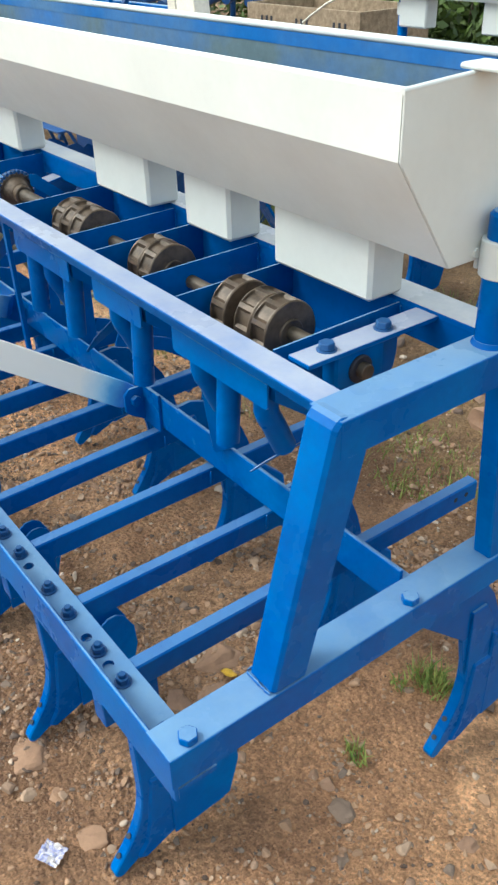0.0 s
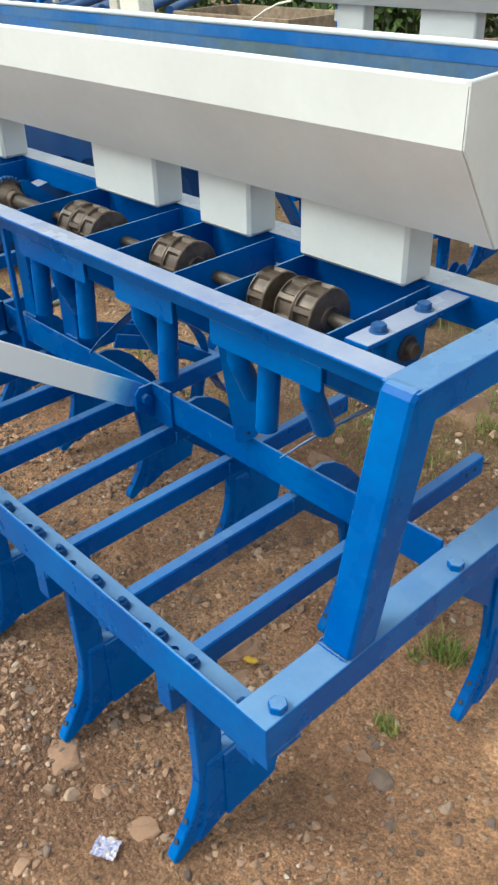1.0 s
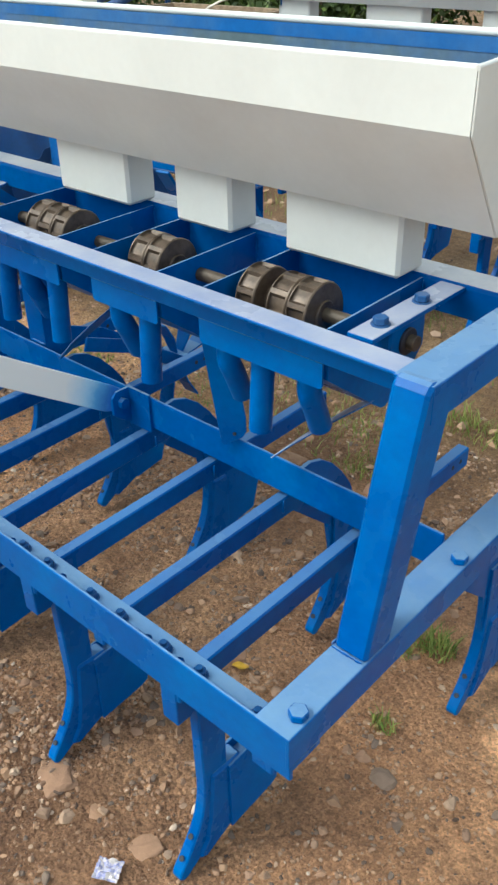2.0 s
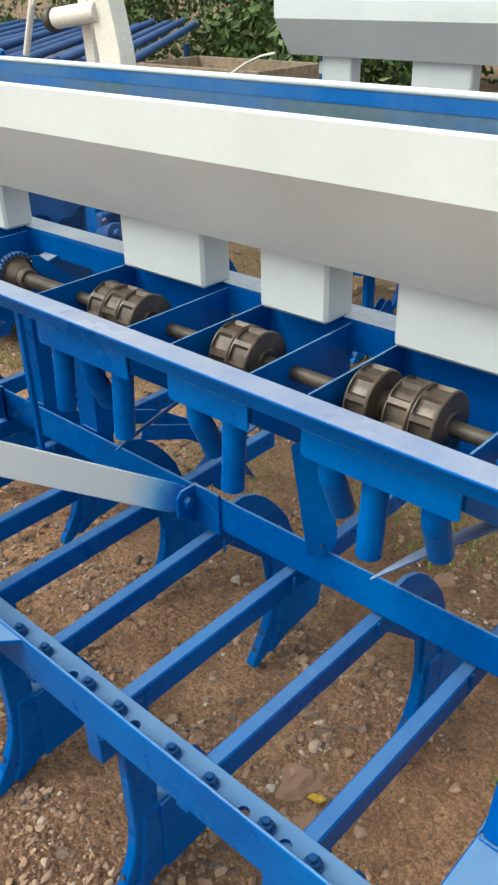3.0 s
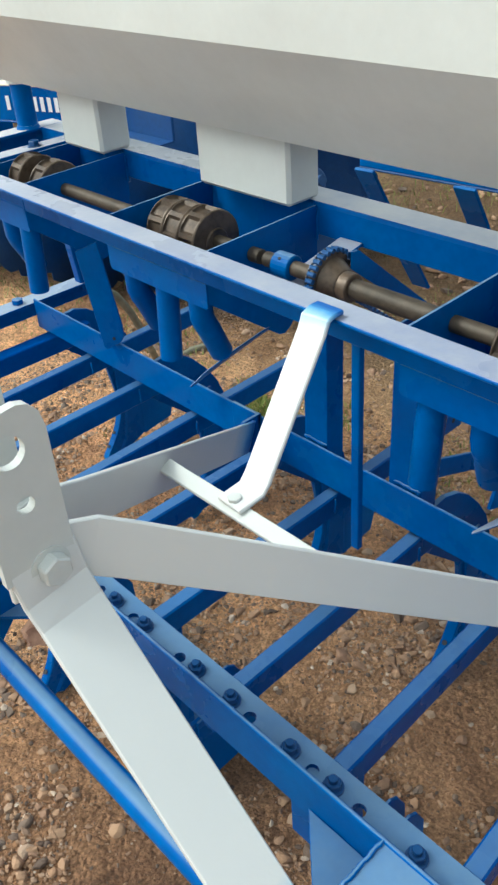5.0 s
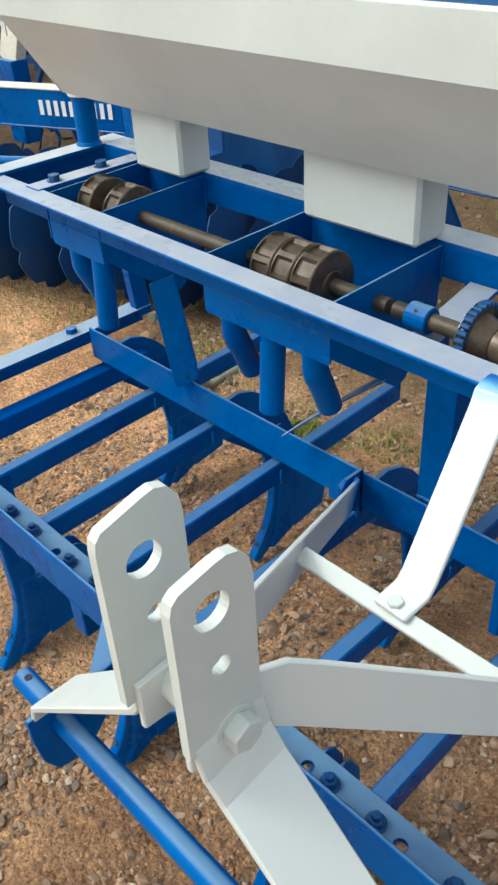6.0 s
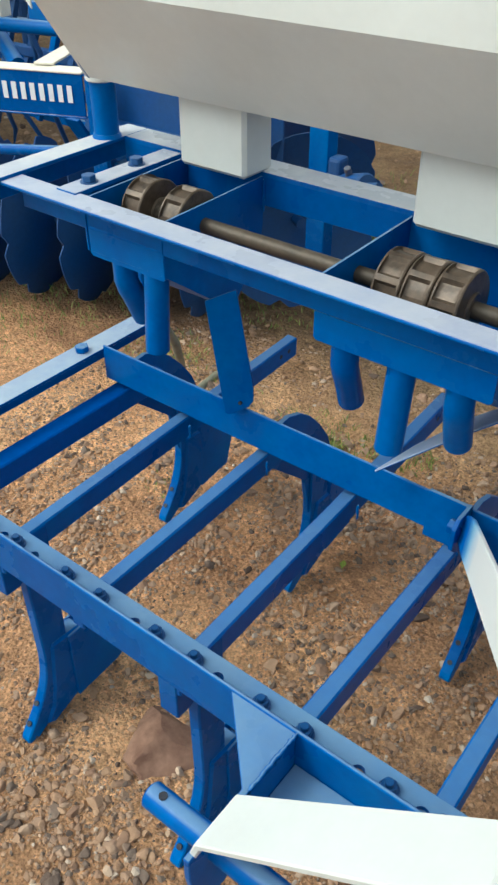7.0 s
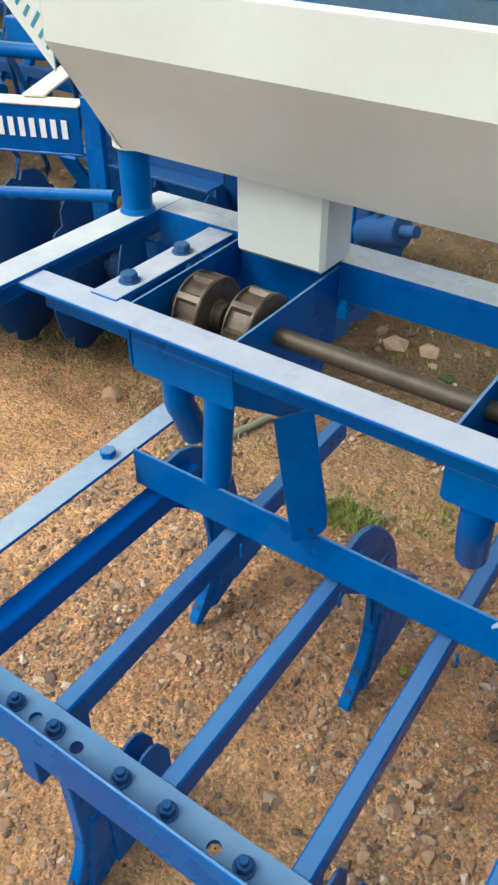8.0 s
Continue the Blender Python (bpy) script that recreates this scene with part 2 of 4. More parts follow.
# ---------------------------------------------------------------- mesh helpers
def mesh(name, bm, mat, smooth=None):
    me = bpy.data.meshes.new(name)
    bmesh.ops.recalc_face_normals(bm, faces=bm.faces)
    bm.to_mesh(me)
    bm.free()
    me.materials.append(mat)
    if smooth:
        me.shade_smooth()
        me.set_sharp_from_angle(angle=radians(smooth))
    return me


def part(name, bm, mat, parent, label="", loc=None, smooth=None):
    """Links a bmesh (or a shared mesh) as one mesh object under a thing or a part."""
    me = mesh(name, bm, mat, smooth) if isinstance(bm, bmesh.types.BMesh) else bm
    ob = new(name, me)
    if parent is not None:
        ob.parent = parent
        if parent.type == "EMPTY":
            ob.matrix_parent_inverse = Matrix.Translation(-parent.location)
    if loc is not None:
        ob.location = loc
    if label:
        ob["label"] = label
    return ob


def thing(name, label, category, loc=(0, 0, 0), group="", kind=""):
    e = new(name)
    e.location = loc
    e.empty_display_size = 0.1
    return tagged(e, label, category, group, kind)


def bevel(bm, w, seg=1):
    if w:
        edges = [e for e in bm.edges if len(e.link_faces) == 2 and e.calc_face_angle(0) > 0.5]
        bmesh.ops.bevel(bm, geom=edges, offset=w, segments=seg, profile=0.5, affect="EDGES", clamp_overlap=True)
    return bm


def box(x0, x1, y0, y1, z0, z1, w=0.003, bm=None):
    b = bmesh.new()
    m = Matrix.Translation(((x0 + x1) / 2, (y0 + y1) / 2, (z0 + z1) / 2)) @ Matrix.Diagonal((abs(x1 - x0), abs(y1 - y0), abs(z1 - z0), 1))
    bmesh.ops.create_cube(b, size=1, matrix=m)
    bevel(b, w, 2)
    return join(bm, b)


def join(bm, b):
    if bm is None:
        return b
    tmp = bpy.data.meshes.new("tmp")
    b.to_mesh(tmp)
    b.free()
    bm.from_mesh(tmp)
    bpy.data.meshes.remove(tmp)
    return bm


def prism(outline, lo, hi, axis="x", w=0.002, holes=(), bm=None):
    """A plate: a flat outline with holes, given thickness from lo to hi along an axis. Outline in the two other axes, in order."""
    put = {"x": lambda a, c, t: (t, a, c), "y": lambda a, c, t: (a, t, c), "z": lambda a, c, t: (a, c, t)}[axis]
    b = bmesh.new()
    edges = []
    for loop in (outline, *holes):
        vs = [b.verts.new(put(p[0], p[1], lo)) for p in loop]
        edges += [b.edges.new((vs[k], vs[(k + 1) % len(vs)])) for k in range(len(vs))]
    if holes:
        bmesh.ops.triangle_fill(b, edges=edges, use_beauty=True, use_dissolve=False)
    else:
        b.faces.new([v for v in b.verts])
    r = bmesh.ops.extrude_face_region(b, geom=b.faces[:])
    d = Vector(put(0, 0, hi - lo))
    bmesh.ops.translate(b, verts=[v for v in r["geom"] if isinstance(v, bmesh.types.BMVert)], vec=d)
    bmesh.ops.recalc_face_normals(b, faces=b.faces)
    if w and not holes:
        bevel(b, w, 1)
    return join(bm, b)


def ring(cx, cy, r, n=14):
    return [(cx + r * math.cos(2 * math.pi * k / n), cy + r * math.sin(2 * math.pi * k / n)) for k in range(n)]


def cyl(a, c, r, n=24, r2=None, w=0.0, bm=None):
    a, c = Vector(a), Vector(c)
    b = bmesh.new()
    m = Matrix.Translation((a + c) / 2) @ (c - a).to_track_quat("Z", "Y").to_matrix().to_4x4()
    bmesh.ops.create_cone(b, cap_ends=True, segments=n, radius1=r, radius2=r if r2 is None else r2, depth=(c - a).length, matrix=m)
    if w:
        bevel(b, w, 1)
    return join(bm, b)


def pipe(points, r, n=16, bm=None, hollow=0.0):
    """A round bar or tube swept along a bent line."""
    b = bmesh.new()
    pts = [Vector(p) for p in points]
    rings = []
    for k, p in enumerate(pts):
        d = (pts[min(k + 1, len(pts) - 1)] - pts[max(k - 1, 0)]).normalized()
        q = d.to_track_quat("Z", "Y")
        rings.append([b.verts.new(p + q @ Vector((r * math.cos(2 * math.pi * j / n), r * math.sin(2 * math.pi * j / n), 0))) for j in range(n)])
    for u, v in zip(rings, rings[1:]):
        for j in range(n):
            b.faces.new((u[j], u[(j + 1) % n], v[(j + 1) % n], v[j]))
    b.faces.new(rings[0])
    b.faces.new(rings[-1])
    return join(bm, b)


def strap(points, width_dirs, width, thick, w=0.0015, uv=False):
    """A flat bar bent along a line of points; width_dirs gives the direction of its width at each point."""
    b = bmesh.new()
    pts = [Vector(p) for p in points]
    rows = []
    for k, p in enumerate(pts):
        d1 = (pts[k] - pts[k - 1]).normalized() if k else (pts[1] - pts[0]).normalized()
        d2 = (pts[k + 1] - pts[k]).normalized() if k < len(pts) - 1 else d1
        d = (d1 + d2).normalized()
        wd = Vector(width_dirs[k])
        wd = (wd - d * wd.dot(d)).normalized()
        nn = d.cross(wd).normalized() * (thick / 2) / max(0.4, d.dot(d2))
        wd *= (width[k] if isinstance(width, (list, tuple)) else width) / 2
        rows.append([b.verts.new(p + s * wd + t * nn) for s, t in ((-1, -1), (1, -1), (1, 1), (-1, 1))])
    lay = b.loops.layers.uv.new("UVMap")
    total = sum((pts[k + 1] - pts[k]).length for k in range(len(pts) - 1))
    run, at = 0.0, []
    for k, p in enumerate(pts):
        run += (pts[k] - pts[k - 1]).length if k else 0
        at.append(run / total)
    where = {}
    for r, a in zip(rows, at):
        for v in r:
            where[v] = a
    for u, v in zip(rows, rows[1:]):
        for j in range(4):
            b.faces.new((u[j], u[(j + 1) % 4], v[(j + 1) % 4], v[j]))
    b.faces.new(rows[0])
    b.faces.new(rows[-1])
    for f in b.faces:
        for lp in f.loops:
            lp[lay].uv = (where[lp.vert], 0)
    if w:
        bmesh.ops.recalc_face_normals(b, faces=b.faces)
        bevel(b, w, 1)
    return b


def hexhead(r, h, wash=0.0, stud=0.0):
    b = bmesh.new()
    bmesh.ops.create_cone(b, cap_ends=True, segments=6, radius1=r, radius2=r, depth=h, matrix=Matrix.Translation((0, 0, h / 2 + wash)))
    bevel(b, r * 0.1, 1)
    if wash:
        cyl((0, 0, 0), (0, 0, wash), r * 1.25, 18, bm=b)
    if stud:
        cyl((0, 0, h), (0, 0, h + wash + stud), r * 0.55, 12, w=0.001, bm=b)
    return b


# ---------------------------------------------------------------- ground
def ground_height(x, y):
    return (0.022 * noise.noise((x * 0.9, y * 0.9, 0)) + 0.012 * noise.noise((x * 3.1, y * 3.1, 4)) + 0.006 * noise.noise((x * 9, y * 9, 8)) + 0.0055 * noise.noise((x * 22, y * 22, 2)) + 0.0035 * noise.noise((x * 45, y * 45, 6)))


def make_ground():
    b = bmesh.new()
    cuts = []
    for lo, hi, step in ((-400, -60, 85), (-60, -12, 8), (-12, -5, 1.0), (-5, 2, 0.016), (2, 8, 1.0), (8, 60, 8), (60, 400.1, 85)):
        v = lo
        while v < hi - 1e-6:
            cuts.append(v)
            v += step
    cuts.append(400.0)
    xs = cuts
    ys = [c + 1.9 if abs(c) < 5 else c for c in cuts]
    grid = [[b.verts.new((x, y, ground_height(x, y) if abs(x) < 12 and abs(y) < 12 else 0.0)) for y in ys] for x in xs]
    for i in range(len(xs) - 1):
        for j in range(len(ys) - 1):
            b.faces.new((grid[i][j], grid[i + 1][j], grid[i + 1][j + 1], grid[i][j + 1]))
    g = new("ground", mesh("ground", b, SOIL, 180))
    return tagged(g, "dry reddish brown soil with gravel and bare patches", "ground", kind="structure")


make_ground()

# ---------------------------------------------------------------- seed drill
XR, XL = 0.018, -2.690          # outer faces of the end bars
XC = (XR + XL) / 2
BARS = [-0.268, -0.471, -0.684, -0.887, -1.107, -1.320, -1.528, -1.751, -1.960, -2.180, -2.392]   # edges of the cross bars
LEANS = [0.0, 0.0, -0.015, -0.050, -0.025, -0.020, -0.010, 0.004, -0.030, -0.020, -0.036]            # how far each runs out of square
DIVIDERS = [-0.226, -0.509, -0.632, -0.826, -0.949, -1.24, -1.666, -1.955, -2.27, -2.455]
BOXES = [(-0.509, -0.226), (-0.826, -0.632), (-1.24, -0.949), (-1.955, -1.666), (-2.450, -2.27)]
CHUTES = [(-0.500, -0.238), (-0.806, -0.643), (-1.212, -0.958), (-1.926, -1.673), (-2.419, -2.262)]
ROTORS = [[-0.460, -0.386, -0.340], [-0.762, -0.716], [-1.120, -1.073, -1.026], [-1.876, -1.829, -1.782], [-2.395, -2.305]]
TOP = 1.072                     # top of the upper frame

drill = thing("seed_drill", "blue tractor seed drill with white hopper and hitch, standing on soil", "seed drill", (XC, 0.35, 0))


def build_frame(d):
    # front angle with its row of bolt holes
    nuts = [-0.086, -0.217, -0.305, -0.421, -0.506, -0.639, -0.722, -0.851, -0.932, -1.073, -1.155, -1.280, -1.362, -1.497, -1.580, -1.718, -1.796, -1.926, -2.008, -2.135, -2.218, -2.349, -2.431, -2.536]
    gaps = [-0.267, -0.349, -0.597, -0.767, -1.026, -1.111, -1.238, -1.403, -1.529, -1.627, -1.879, -2.055, -2.304, -2.388]
    flat = [(XL + 0.005, -0.040), (XR - 0.005, -0.040), (XR - 0.005, 0.034), (XL + 0.005, 0.034)]
    b = prism(flat, 0.538, 0.548, "z", 0, [ring(x, 0.0, 0.0105, 12) for x in gaps])
    prism([(-0.045, 0.530), (-0.037, 0.530), (-0.037, 0.618), (-0.041, 0.622), (-0.045, 0.620)], XL, XR, "x", 0.0015, bm=b)
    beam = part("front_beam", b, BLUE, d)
    nut = mesh("nut", hexhead(0.0125, 0.012, 0.003, 0.007), NUTBLUE)
    for x in nuts:
        o = part("nut", nut, None, beam, loc=(x, 0.001, 0.548))
        o.rotation_euler.z = random.uniform(0, 1)
    # middle angle
    b = prism([(0.486, 0.556), (0.494, 0.556), (0.494, 0.564), (0.556, 0.564), (0.556, 0.572), (0.494, 0.572), (0.494, 0.638), (0.490, 0.642), (0.486, 0.640)], XL + 0.07, XR - 0.07, "x", 0.001)
    mid = part("middle_beam", b, BLUE, d)
    for k in range(11):
        for s in (-0.03, 0.03):
            part("nut", nut, None, mid, loc=(BARS[k] + s + 0.01, 0.528, 0.572))
    # end bars
    head = mesh("bolt", hexhead(0.0165, 0.014), BLUE)
    for x0, x1 in ((XR - 0.068, XR), (XL, XL + 0.060)):
        right = x0 > -1
        t = 0.007
        def angle(z0, z1):
            if right:
                return [(x0, z1 - t), (x1 - t, z1 - t), (x1 - t, z0), (x1, z0), (x1, z1 - 0.002), (x1 - 0.002, z1), (x0, z1)]
            return [(x1, z1 - t), (x0 + t, z1 - t), (x0 + t, z0), (x0, z0), (x0, z1 - 0.002), (x0 + 0.002, z1), (x1, z1)]
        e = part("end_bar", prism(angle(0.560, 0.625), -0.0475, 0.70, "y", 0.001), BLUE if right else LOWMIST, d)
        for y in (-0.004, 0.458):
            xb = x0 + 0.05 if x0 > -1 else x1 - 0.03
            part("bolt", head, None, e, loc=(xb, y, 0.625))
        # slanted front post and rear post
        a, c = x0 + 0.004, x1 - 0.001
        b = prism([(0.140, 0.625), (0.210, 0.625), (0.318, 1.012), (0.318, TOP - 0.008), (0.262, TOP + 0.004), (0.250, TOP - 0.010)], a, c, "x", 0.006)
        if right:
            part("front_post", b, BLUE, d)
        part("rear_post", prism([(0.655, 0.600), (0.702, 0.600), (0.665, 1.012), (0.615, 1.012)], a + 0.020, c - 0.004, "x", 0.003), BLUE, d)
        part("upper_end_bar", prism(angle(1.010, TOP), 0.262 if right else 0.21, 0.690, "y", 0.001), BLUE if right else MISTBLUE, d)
        xm = (a + c) / 2
        sp = part("support_pipe", cyl((xm, 0.600, TOP), (xm, 0.600, 1.278), 0.026, 28, w=0.005), BLUE, d, smooth=40)
        part("pipe_clamp", cyl((xm, 0.600, 1.182), (xm, 0.600, 1.238), 0.033, 28, w=0.002), WHITE, sp, "white clamp band", smooth=40)
        xi = xm - 0.036 if right else xm + 0.036
        part("clamp_ear", box(xi - 0.004, xi + 0.004, 0.585, 0.655, 1.185, 1.236, 0.002), WHITE, sp)
        part("clamp_bolt", cyl((xi - 0.008, 0.578, 1.212), (xi + 0.008, 0.578, 1.212), 0.008, 6), WHITE, sp)
        part("weld_collar", cyl((xm, 0.600, TOP), (xm, 0.600, TOP + 0.008), 0.031, 24, r2=0.027), BLUE, d, smooth=40)
    for x0, x1 in ((-0.075, -0.030), (-2.612, -2.566)):
        part("cross_bar", prism([(x0, 0.482), (x1, 0.482), (x1, 0.536), (x0, 0.536)], -0.030, 0.62, "y", 0.003), BLUE if x0 > -1 else PLAINBLUE, d)
    # cross bars: every second one runs on to the rear
    for k in range(11):
        x = BARS[k]
        y1 = 0.938 if k % 2 == 0 else 0.60
        outline = [(x, 0.486), (x + 0.030, 0.486), (x + 0.030, 0.538), (x, 0.538)]
        b = prism(outline, -0.030, y1, "y", 0.003)
        for v in b.verts:
            v.co.x += LEANS[k] * v.co.y
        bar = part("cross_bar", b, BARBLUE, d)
        if k % 2 == 0:
            for y in (0.865, 0.900):
                part("bolt_hole", cyl((x + LEANS[k] * y + 0.0295, y, 0.515), (x + LEANS[k] * y + 0.0308, y, 0.515), 0.006, 10), DARKHOLE, bar)


def build_tines(d):
    bend = []
    for k in range(11):
        f, g = k / 10, 1 - k / 10
        bend.append((g ** 3 * 0.012 + 3 * g * g * f * 0.016 - 3 * g * f * f * 0.014 - f ** 3 * 0.066, g ** 3 * 0.24 + 3 * g * g * f * 0.13 + 3 * g * f * f * 0.085 + f ** 3 * 0.018))
    toe = [(-0.071, 0.008), (-0.070, -0.002), (-0.062, -0.010), (-0.050, -0.010), (-0.040, -0.003), (-0.010, 0.014), (0.030, 0.036), (0.074, 0.062)]
    m_shank = mesh("tine_shank", prism([(0.008, 0.535)] + bend + toe + [(0.078, 0.535)], -0.013, 0.013, "x", 0.003), BLUE)
    core = [(0.030, 0.232), (0.110, 0.228), (0.110, 0.050), (0.060, 0.030), (0.000, 0.006), (-0.020, 0.018), (0.004, 0.055), (0.016, 0.11)]
    cheek = [(0.070, 0.225), (0.135, 0.228), (0.150, 0.246), (0.168, 0.258), (0.190, 0.258), (0.210, 0.244), (0.232, 0.200), (0.235, 0.140), (0.210, 0.050), (0.190, 0.042), (0.070, 0.032)]
    b = prism(core, -0.019, 0.019, "x", 0.005)
    for lo, hi in ((-0.024, -0.017), (0.017, 0.024)):
        prism(cheek, lo, hi, "x", 0.0015, bm=b)
    prism([(0.100, 0.050), (0.110, 0.200), (0.150, 0.205), (0.205, 0.135), (0.192, 0.052)], -0.018, 0.018, "x", 0.002, bm=b)
    m_boot = mesh("tine_boot", b, BLUE)
    b = prism(core, -0.019, 0.019, "x", 0.005)
    prism([(0.080, 0.300), (0.150, 0.250), (0.215, 0.190), (0.220, 0.140), (0.195, 0.050), (0.080, 0.034)], -0.020, 0.020, "x", 0.004, bm=b)
    m_rear = mesh("tine_boot", b, BLUE)
    m_clamp = mesh("tine_clamp", prism([(-0.032, 0.540), (-0.032, 0.425), (0.0, 0.425), (0.02, 0.44), (0.02, 0.54)], -0.034, 0.006, "x", 0.002), BLUE)
    arc = [(-0.17, 0.530), (-0.155, 0.556), (-0.125, 0.574), (-0.083, 0.578), (-0.04, 0.563), (0.0, 0.534), (0.04, 0.490), (0.075, 0.440), (0.096, 0.390), (0.110, 0.340), (0.125, 0.270)]
    m_plate = mesh("tine_plate", prism(arc + [(0.010, 0.24), (-0.012, 0.358), (-0.05, 0.392), (-0.16, 0.492)], -0.006, 0.006, "x", 0.001), BLUE)
    low = [(0.004, 0.395)] + bend[1:] + toe + [(0.086, 0.330), (0.05, 0.395)]
    m_low = mesh("tine_shank", prism(low, -0.013, 0.013, "x", 0.002), BLUE)
    m_hole = mesh("bolt_hole", cyl((0, 0, 0), (0, 0, 0.002), 0.006, 10), DARKHOLE)

    def tine(x, y, rear):
        up = 0.034 if rear else 0.0
        t = part("tine", m_low if rear else m_shank, None, d, loc=(x, y, up))
        part("boot", m_rear if rear else m_boot, None, t)
        part("mounting_plate" if rear else "clamp_plate", m_plate if rear else m_clamp, None, t, loc=(0, 0, -up))
        for yy, zz in ((-0.024, 0.083), (-0.052, 0.042)):
            h = part("bolt_hole", m_hole, None, t, loc=(0, yy, zz))
            h.rotation_euler = (radians(42), 0, 0)
    for k in range(11):
        x = BARS[k] + 0.016
        if k % 2 == 0:
            tine(x, 0.0, False)
        else:
            tine(x + 0.66 * LEANS[k], 0.675, True)
    tine(-0.040, 0.69, True)
    tine(-2.60, 0.675, True)


def askew(b):
    """The front rail and its boxes stand slightly out of square with the frame."""
    for v in b.verts:
        v.co.y -= 0.009 * (v.co.x + 1.3)
    return b


def build_upper(d):
    # front and rear angle rails
    for y0, y1, back in ((0.288, 0.340, False), (0.620, 0.690, True)):
        if back:
            prof = [(y0, TOP - 0.008), (y0, TOP - 0.062), (y0 + 0.007, TOP - 0.062), (y0 + 0.007, TOP - 0.008), (y1, TOP - 0.008), (y1, TOP), (y0 + 0.002, TOP)]
        else:
            prof = [(y0, TOP - 0.012), (y1 - 0.007, TOP - 0.012), (y1 - 0.007, TOP - 0.066), (y1, TOP - 0.066), (y1, TOP - 0.006), (y0 + 0.002, TOP - 0.006), (y0, TOP - 0.008)]
        rail = prism(prof, XL + 0.060, XR - 0.060, "x", 0.001)
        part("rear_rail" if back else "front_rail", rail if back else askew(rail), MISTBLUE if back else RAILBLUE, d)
    # dividers with a rounded bottom
    prof = [(0.340, 1.062), (0.341, 0.967), (0.42, 0.908), (0.508, 0.842), (0.522, 0.839), (0.538, 0.846), (0.575, 0.892), (0.612, 0.945), (0.618, 0.97), (0.619, 1.066)]
    m_div = mesh("divider", prism(prof, -0.002, 0.002, "x", 0), BLUE)
    for x in DIVIDERS:
        part("divider", m_div, None, d, loc=(x, 0, 0))
    # bearing planks near both ends
    head = mesh("bolt", hexhead(0.0135, 0.012, 0.0015), NUTBLUE)
    for x in (-0.163, -2.494):
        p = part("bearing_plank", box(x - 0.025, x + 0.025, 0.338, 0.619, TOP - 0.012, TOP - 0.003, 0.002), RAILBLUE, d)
        for y in (0.395, 0.517):
            part("bolt", head, None, p, loc=(x, y, TOP - 0.003))
        b = prism([(0.40, TOP - 0.012), (0.40, 1.00), (0.425, 0.975), (0.48, 0.975), (0.505, 1.00), (0.505, TOP - 0.012)], x - 0.018, x + 0.018, "x", 0.004)
        h = part("bearing_housing", b, BLUE, d)
        part("bearing", cyl((x - 0.024, 0.45, 1.025), (x + 0.024, 0.45, 1.025), 0.024, 20, w=0.002), DARKHOLE, h)
    # seed boxes
    for (x0, x1), xs in zip(BOXES, ROTORS):
        wall = [(0.340, 1.010), (0.341, 0.967), (0.38, 0.938), (0.42, 0.908), (0.508, 0.842), (0.522, 0.839), (0.538, 0.846), (0.575, 0.892), (0.612, 0.945), (0.617, 1.066)]
        inner = [(y + (0.004 if k < 7 else -0.004), z + 0.004) for k, (y, z) in enumerate(wall)]
        b = prism(wall + inner[::-1], x0 + 0.002, x1 - 0.002, "x", 0)
        join(b, askew(prism([(x0 - 0.003, 1.0055), (x0 - 0.003, 0.962), (x0 + 0.002, 0.957), (x1 - 0.002, 0.957), (x1 + 0.003, 0.962), (x1 + 0.003, 1.0055)], 0.3332, 0.3372, "y", 0)))
        part("seed_box", b, BLUE, d)
    # main shaft and the cup rollers
    shaft = part("shaft", cyl((-0.125, 0.45, 1.025), (-1.628, 0.45, 1.025), 0.0135, 20, w=0.001), STEEL, d, "browned steel shaft", smooth=40)
    part("shaft", cyl((-1.640, 0.45, 1.025), (-2.53, 0.45, 1.025), 0.0135, 20, w=0.001), STEEL, d, "browned steel shaft", smooth=40)
    m_rot = mesh("roller", roller(), CAST, 30)
    for xs in ROTORS:
        for x in xs:
            r = part("roller", m_rot, None, shaft, loc=(x, 0.45, 1.025))
            r.rotation_euler.x = random.uniform(0, 0.78)
        part("hub", cyl((xs[0] + 0.018, 0.45, 1.025), (xs[0] + 0.040, 0.45, 1.025), 0.024, 18, w=0.002), STEEL, shaft)
    # drop tubes
    def tube(x, y, bend):
        if bend:
            pts = [(x, y, 0.965), (x, y, 0.918), (x - 0.001, y + 0.006, 0.902), (x - 0.004, y + 0.018, 0.882), (x - 0.010, y + 0.048, 0.820)]
        else:
            pts = [(x, y, 0.965), (x - 0.004, y - 0.008, 0.800)]
        t = part("seed_tube", pipe(pts, 0.0225, 20), BLUE, d, smooth=45)
    for x, bend in ((-0.478, 1), (-0.388, 0), (-0.282, 1), (-0.79, 1), (-0.695, 0), (-1.205, 0), (-1.115, 1), (-1.006, 0), (-1.915, 1), (-1.815, 0), (-1.72, 1), (-2.39, 1), (-2.310, 0)):
        tube(x, 0.366, bend)
    # stay strips under the boxes
    for x in (-0.632, -2.27):
        b = prism([(-0.036, 0.880), (0.024, 0.908), (0.056, 0.700), (0.056, 0.668), (0.046, 0.652), (0.006, 0.630), (-0.002, 0.634)], -0.003, 0.003, "y", 0.001, )
        bmesh.ops.transform(b, matrix=Matrix.Translation((x + 0.032, 0.462, 0)) @ Matrix.Rotation(radians(28), 4, "Z"), verts=b.verts)
        st = part("stay_strip", b, BLUE, d)
        part("strip_hole", cyl((x + 0.060, 0.4705, 0.662), (x + 0.060, 0.4745, 0.662), 0.004, 10), DARKHOLE, st)
